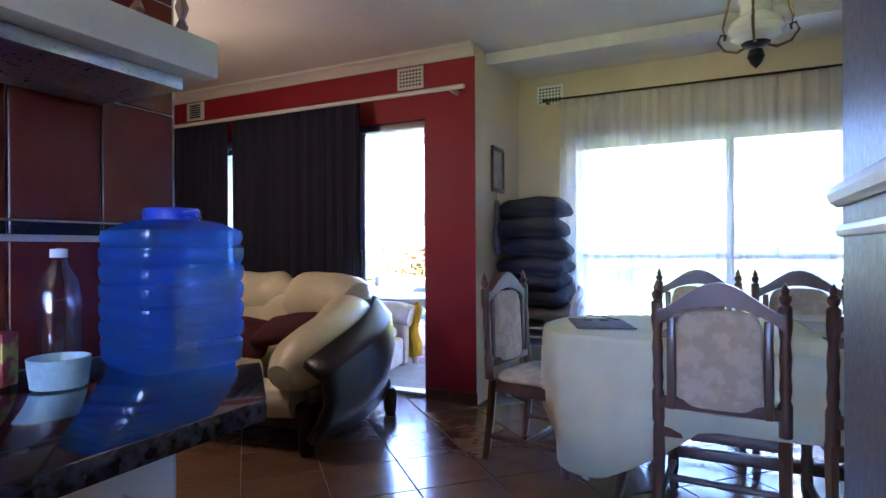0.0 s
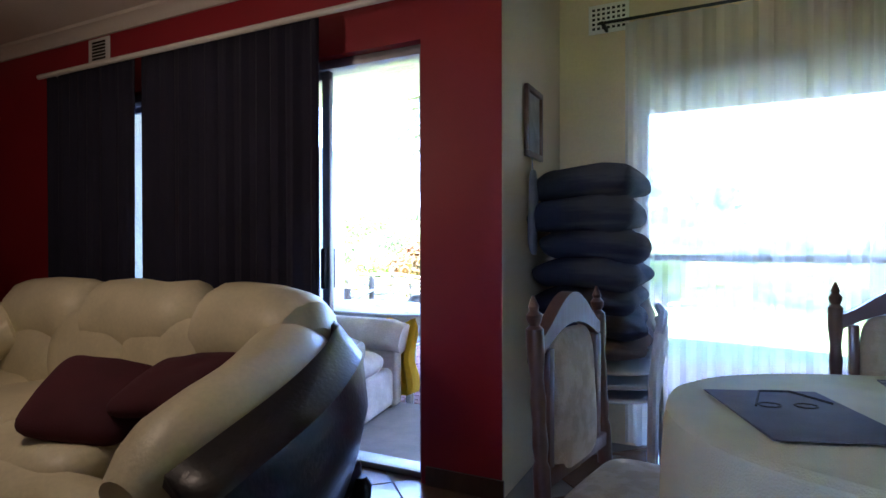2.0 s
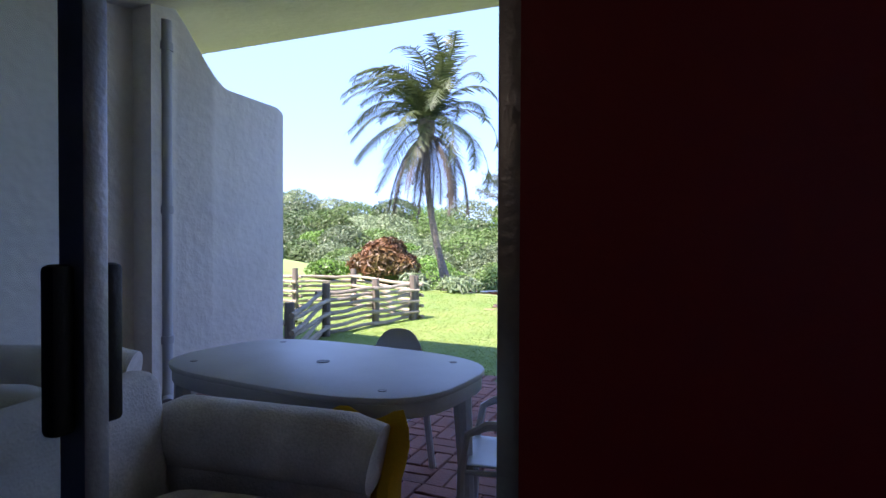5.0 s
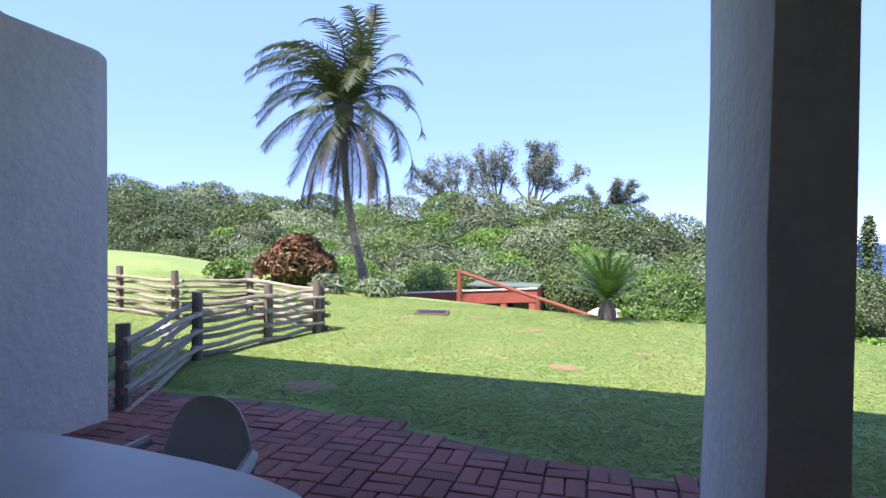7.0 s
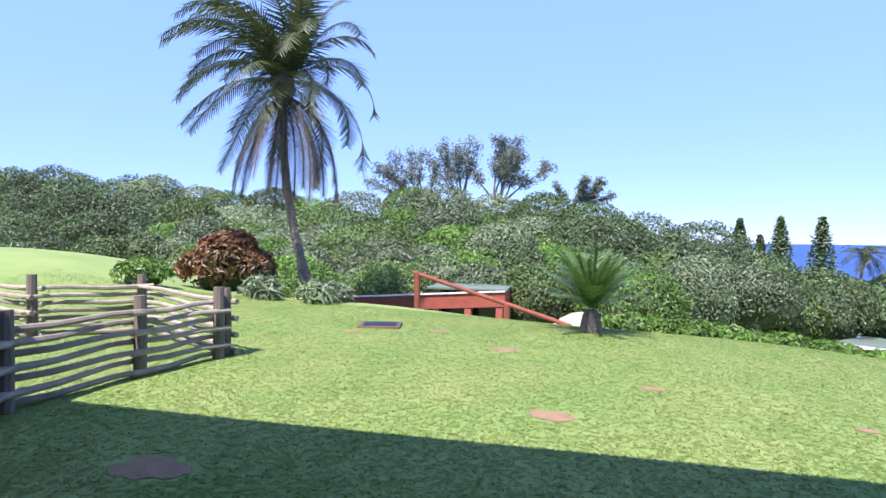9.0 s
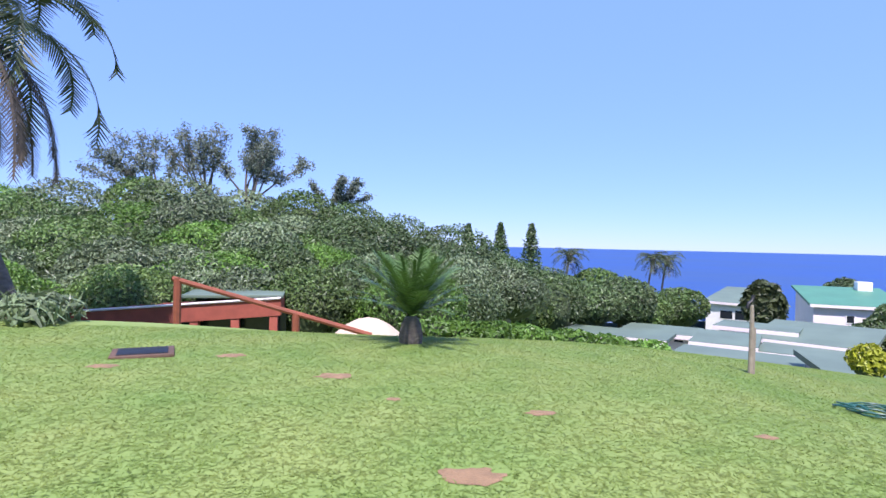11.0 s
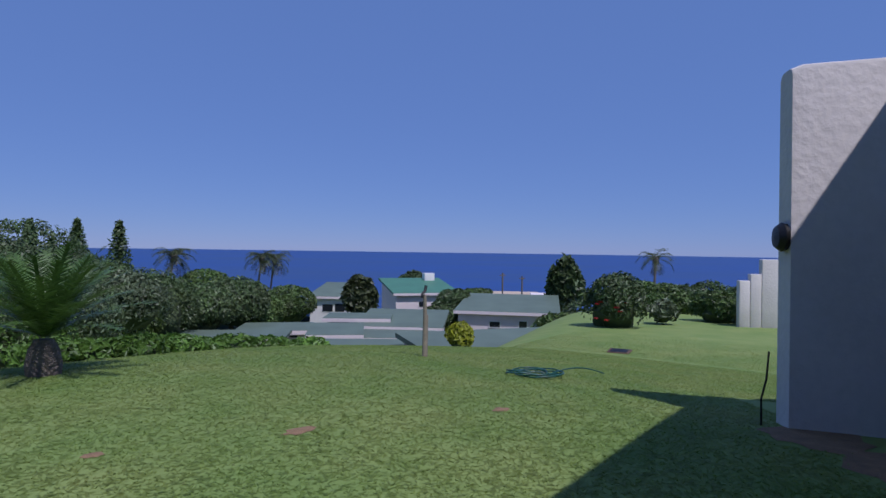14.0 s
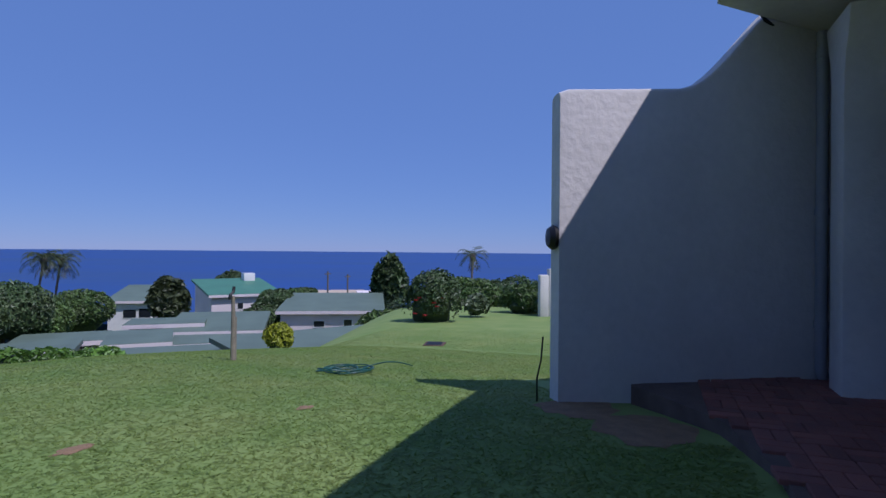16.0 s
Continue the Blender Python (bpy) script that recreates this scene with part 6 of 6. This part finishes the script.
# ---- the village below ----
def house(label, u0, u1, d, py_base, py_eave, depth, rise, turn=0.0, wall="house_wall", roof="green_roof", windows=(), chimney=False, over=0.35):
    """A house whose near face spans two bearings at a distance, with a single-pitch roof."""
    p, q = Vector(from_end((u0 - 784) / 1007, d)), Vector(from_end((u1 - 784) / 1007, d))
    w = (q - p).length
    ang = math.degrees(math.atan2(q.y - p.y, q.x - p.x)) + turn
    z0, z1 = ground_at(0, py_base, d), ground_at(0, py_eave, d)
    h = z1 - z0
    ob = thing("house", label, "house", pose(p.x, p.y, z0, 0, 0, ang), "houses below the lawn")
    bm = B()
    lo = [bm.verts.new(c) for c in ((0, 0, -3), (w, 0, -3), (w, depth, -3), (0, depth, -3))]
    hi = [bm.verts.new(c) for c in ((0, 0, h), (w, 0, h), (w, depth, h + rise), (0, depth, h + rise))]
    bm.faces.new(lo[::-1])
    bm.faces.new(hi)
    for k in range(4):
        bm.faces.new((lo[k], lo[(k + 1) % 4], hi[(k + 1) % 4], hi[k]))
    bmesh.ops.recalc_face_normals(bm, faces=bm.faces)
    part("wall", bm, M[wall], ob)
    bm = B()
    o = over
    s = rise / depth
    bot = [(-o, -o, h - s * o + 0.01), (w + o, -o, h - s * o + 0.01), (w + o, depth + o, h + rise + s * o + 0.01), (-o, depth + o, h + rise + s * o + 0.01)]
    a = [bm.verts.new(c) for c in bot]
    b = [bm.verts.new((c[0], c[1], c[2] + 0.22)) for c in bot]
    bm.faces.new(a[::-1])
    bm.faces.new(b)
    for k in range(4):
        bm.faces.new((a[k], a[(k + 1) % 4], b[(k + 1) % 4], b[k]))
    bmesh.ops.recalc_face_normals(bm, faces=bm.faces)
    r = part("roof", bm, M[roof], ob)
    bm = B()
    box(bm, -o, w + o, -o - 0.05, -o, h - s * o - 0.05, h - s * o + 0.2)
    part("fascia", bm, M["house_wall"], ob, "pale fascia board")
    for fx, fz, ww, wh in windows:
        bm = B()
        box(bm, fx * w, fx * w + ww, -0.04, 0.02, fz * h, fz * h + wh)
        g = part("window", bm, M["white_gloss"], ob)
        bm = B()
        box(bm, fx * w + 0.08, fx * w + ww - 0.08, -0.055, -0.042, fz * h + 0.08, fz * h + wh - 0.08)
        part("pane", bm, M["dark_glass"], g)
    if chimney:
        bm = B()
        box(bm, w * 0.72, w * 0.9, depth * 0.82, depth * 0.98, h + rise * 0.5, h + rise + 0.9, 0.03)
        part("chimney", bm, M["white_gloss"], ob)
    return ob


house("tall pale house with a bright green roof and chimney", 624, 738, 60, 590, 527, 7.5, 1.1, 22, "house_wall", "bright_roof", ((0.36, 0.62, 0.7, 0.75), (0.6, 0.62, 0.7, 0.75), (0.73, 0.62, 0.7, 0.75), (0.86, 0.62, 0.7, 0.75), (0.45, 0.1, 0.8, 0.9)), True)
house("low pale house with a wide green roof", 735, 905, 48, 592, 556, 9, 0.7, -6, "house_wall", "green_roof", ((0.32, 0.3, 1.0, 0.6), (0.62, 0.3, 0.8, 0.7), (0.8, 0.3, 1.2, 0.7)))
house("white house with a grey-green roof among trees", 468, 540, 66, 572, 535, 8, 1.1, 0, "white_gloss", "green_roof", ((0.3, 0.3, 1.4, 1.0), (0.62, 0.3, 1.3, 1.1)))
house("low flat-roofed white annexe", 500, 605, 41, 606, 576, 3, 0.0, 6, "white_gloss", "green_roof", ((0.62, 0.35, 0.9, 0.5),))
house("low house with a broad pale green roof and white wall", 470, 553, 33, 640, 608, 4.5, 0.05, 12, "white_gloss", "green_roof", ((0.45, 0.72, 0.5, 0.28),))
house("low house with a broad pale green roof and white wall", 335, 452, 36, 640, 604, 4.5, -0.1, 14, "white_gloss", "green_roof", ((0.75, 0.72, 0.7, 0.3),))
house("low house with a broad pale green roof", 215, 400, 30, 640, 622, 3.5, -0.1, 14, "house_wall", "green_roof")
house("low house with a broad pale green roof", 570, 690, 36, 640, 610, 4.5, 0.0, 8, "house_wall", "green_roof")
house("low house with a broad pale green roof", 450, 730, 25.5, 660, 636, 2.5, 0.0, 8, "house_wall", "green_roof")
house("low house with a long pale green roof", 690, 1010, 23, 660, 634, 4.0, 0.1, 25, "house_wall", "green_roof")
house("low house with a green roof", 555, 700, 40, 610, 588, 6, 0.5, 0, "house_wall", "green_roof")
house("distant flat pale building by the sea", 870, 900, 110, 540, 528, 8, 0.2, 0, "house_wall", "house_wall")
house("distant flat pale building by the sea", 700, 880, 120, 545, 527, 10, 0.2, 0, "house_wall", "dune_sand")
for u, d, py0, py1 in ((813, 80, 560, 485), (847, 84, 560, 490)):
    x, y = from_end((u - 784) / 1007, d)
    ob = thing("utility_pole", "thin wooden utility pole beyond the houses", "utility pole", pose(x, y, ground_at(0, py0, d) - 2), "utility poles")
    bm = B()
    tube(bm, [(0, 0, 0), (0, 0, ground_at(0, py1, d) - ground_at(0, py0, d) + 2)], 0.12, 6)
    box(bm, -0.7, 0.7, -0.06, 0.06, ground_at(0, py1, d) - ground_at(0, py0, d) + 1.6, ground_at(0, py1, d) - ground_at(0, py0, d) + 1.72)
    part("pole", bm, M["grey_post"], ob)

# bushes filling the gardens between the houses
for k in range(60):
    u, dd = -150 + (k * 397) % 1400, 36 + (k * 53) % 70
    x, y = from_end((u - 784) / 1007, dd)
    r = 1.5 + (k % 5) * 0.35
    z = min(gz(x, y), 1.02 - (0.095 if u < 900 else 0.07) * dd - r * 1.5)
    shrub("village_bush", (x, y, z + r * 0.4), (r * 1.3, r * 1.2, r * 0.8), 700, 0.42, M[("leaf_dark", "leaf", "leaf_dark", "leaf_grey")[k % 4]], "dense green garden bush among the houses", "bush", "bushes among the houses")

# boundary wall of the next plot
x, y = from_end((1262 - 784) / 1007, 22)
bm = B()
box(bm, -0.35, 0.9, -0.15, 0.15, -2.6, 0.0, 0.04)
box(bm, -0.75, -0.352, -0.14, 0.15, -2.6, -0.55, 0.04)
box(bm, -1.15, -0.752, -0.13, 0.15, -2.6, -0.8, 0.04)
w = structure("wall_boundary", bm, M["white_plaster"], "stepped white boundary wall of the next plot", "wall")
w.matrix_basis = pose(x, y, 0.85, 0, 0, -56.7)


# ---- small pieces: tiles and bricks ----
def piece_mesh(name, sx, sy, sz, mat, inset=0.0025):
    bm = B()
    lo = [bm.verts.new((x * sx / 2, y * sy / 2, 0)) for x, y in ((-1, -1), (1, -1), (1, 1), (-1, 1))]
    mid = [bm.verts.new((x * sx / 2, y * sy / 2, sz - inset)) for x, y in ((-1, -1), (1, -1), (1, 1), (-1, 1))]
    hi = [bm.verts.new((x * (sx / 2 - inset), y * (sy / 2 - inset), sz)) for x, y in ((-1, -1), (1, -1), (1, 1), (-1, 1))]
    for a, b in ((lo, mid), (mid, hi)):
        for k in range(4):
            bm.faces.new((a[k], a[(k + 1) % 4], b[(k + 1) % 4], b[k]))
    bm.faces.new(hi)
    bmesh.ops.recalc_face_normals(bm, faces=bm.faces)
    me = bpy.data.meshes.new(name)
    bm.to_mesh(me)
    bm.free()
    me.materials.append(mat)
    return me


def joined(name, mesh, poses, parent, label):
    vs = np.array([v.co[:] for v in mesh.vertices])
    fs = [tuple(p.vertices) for p in mesh.polygons]
    V, F = [], []
    for m in poses:
        k = len(V) * len(vs)
        V.append(vs @ np.array(m.to_3x3()).T + np.array(m.translation))
        F += [tuple(i + k for i in f) for f in fs]
    me = bpy.data.meshes.new(name)
    me.from_pydata(np.concatenate(V).tolist(), [], F)
    me.materials.append(mesh.materials[0])
    ob = new(name, me)
    ob.parent = parent
    return tagged(ob, label, "", "", "stuff")


# floor tiles, laid on the diagonal
T = 0.40
tile = piece_mesh("tile", T - 0.006, T - 0.006, 0.006, M["floor_tile"])
spots = []
for i in range(-30, 31):
    for k in range(-30, 31):
        x = (i + k) * T * 0.7071 - 0.9
        y = (i - k) * T * 0.7071 + 2.4
        if XL + 0.05 < x < XR - 0.05 and YB + 0.05 < y < (YW if x > XC + 0.2 else YD) - 0.0:
            spots.append((abs(x + 0.9) + abs(y - 2.8), x, y))
spots.sort()
mats4 = [pose(x, y, -0.006, 0, 0, 45) for _, x, y in spots]
for m in mats4[:240]:
    t = new("tile", tile)
    t.matrix_basis = m
    t.parent = FLOOR
if len(mats4) > 240:
    joined("floor_tiles", tile, mats4[240:], FLOOR, "brown glazed floor tiles")

# kitchen wall tiles
kt = piece_mesh("tile", 0.195, 0.29, 0.008, M["kitchen_tile"])
kb = piece_mesh("tile", 0.195, 0.028, 0.009, M["black_tile"])
for r in range(4):
    z = (1.365, 1.66, 1.955, 1.037)[r]
    for k in range(10):
        y = KY - 0.108 - 0.2 * k
        t = new("tile", kt)
        t.matrix_basis = pose(KX - 0.008, y, z, 90, 0, 90) @ Matrix.Diagonal((1, 0.93 if z < 1.1 else 1, 1, 1))
        t.parent = KWALL
for k in range(10):
    t = new("tile", kb)
    t.matrix_basis = pose(KX - 0.008, KY - 0.108 - 0.2 * k, 1.201, 90, 0, 90)
    t.parent = KWALL

# brick paving of the veranda
bm = B()
prism(bm, [(-12, 4.65), (-1.71, 4.65), (-1.71, 5.64), (2.1, 5.64), (2.1, 8.2), (1.15, 9.35), (0.3, 8.75), (-0.6, 8.55), (-2.0, 8.55), (-4.4, 9.2), (-12, 9.2)], -0.35, -0.1)
PAVE = structure("pavement", bm, M["sand"], "worn red brick paving of the veranda", "paving")
bl, bw = 0.222, 0.108
brick = piece_mesh("brick", bl - 0.008, bw - 0.008, 0.03, M["brick"], 0.005)
inside = lambda x, y: (y > 5.68 or x < -1.75) and y > 4.68 and x < 1.95 and y < (8.5 if x > -2.0 else 8.5 + min(0.62, (-2.0 - x) * 0.28)) + 0.12 * noise.noise(Vector((x * 1.3, 0, 2))) + (min(0.35, max(0, x + 0.3) * 0.4) if x > -0.3 else 0)
spots = []
for i in range(-60, 20):
    for k in range(20, 50):
        cx, cy = i * bl, k * bl * 0.98
        for j in (-1, 1):
            if (i + k) % 2:
                x, y, r = cx, cy + j * bw / 2, 0
            else:
                x, y, r = cx + j * bw / 2, cy, 90
            if -9 < x and inside(x, y):
                spots.append(((x + 2.4) ** 2 * 0.6 + (y - 7.6) ** 2, x, y, r))
spots.sort()
ps = [pose(x, y, -0.108 + 0.006 * noise.noise(Vector((x * 3, y * 3, 0))), random.gauss(0, 0.9), random.gauss(0, 0.9), r + random.gauss(0, 1.2)) for _, x, y, r in spots]
for m in ps[:300]:
    t = new("brick", brick)
    t.matrix_basis = m
    t.parent = PAVE
joined("brick_paving", brick, ps[300:], PAVE, "red paving bricks in basket weave")
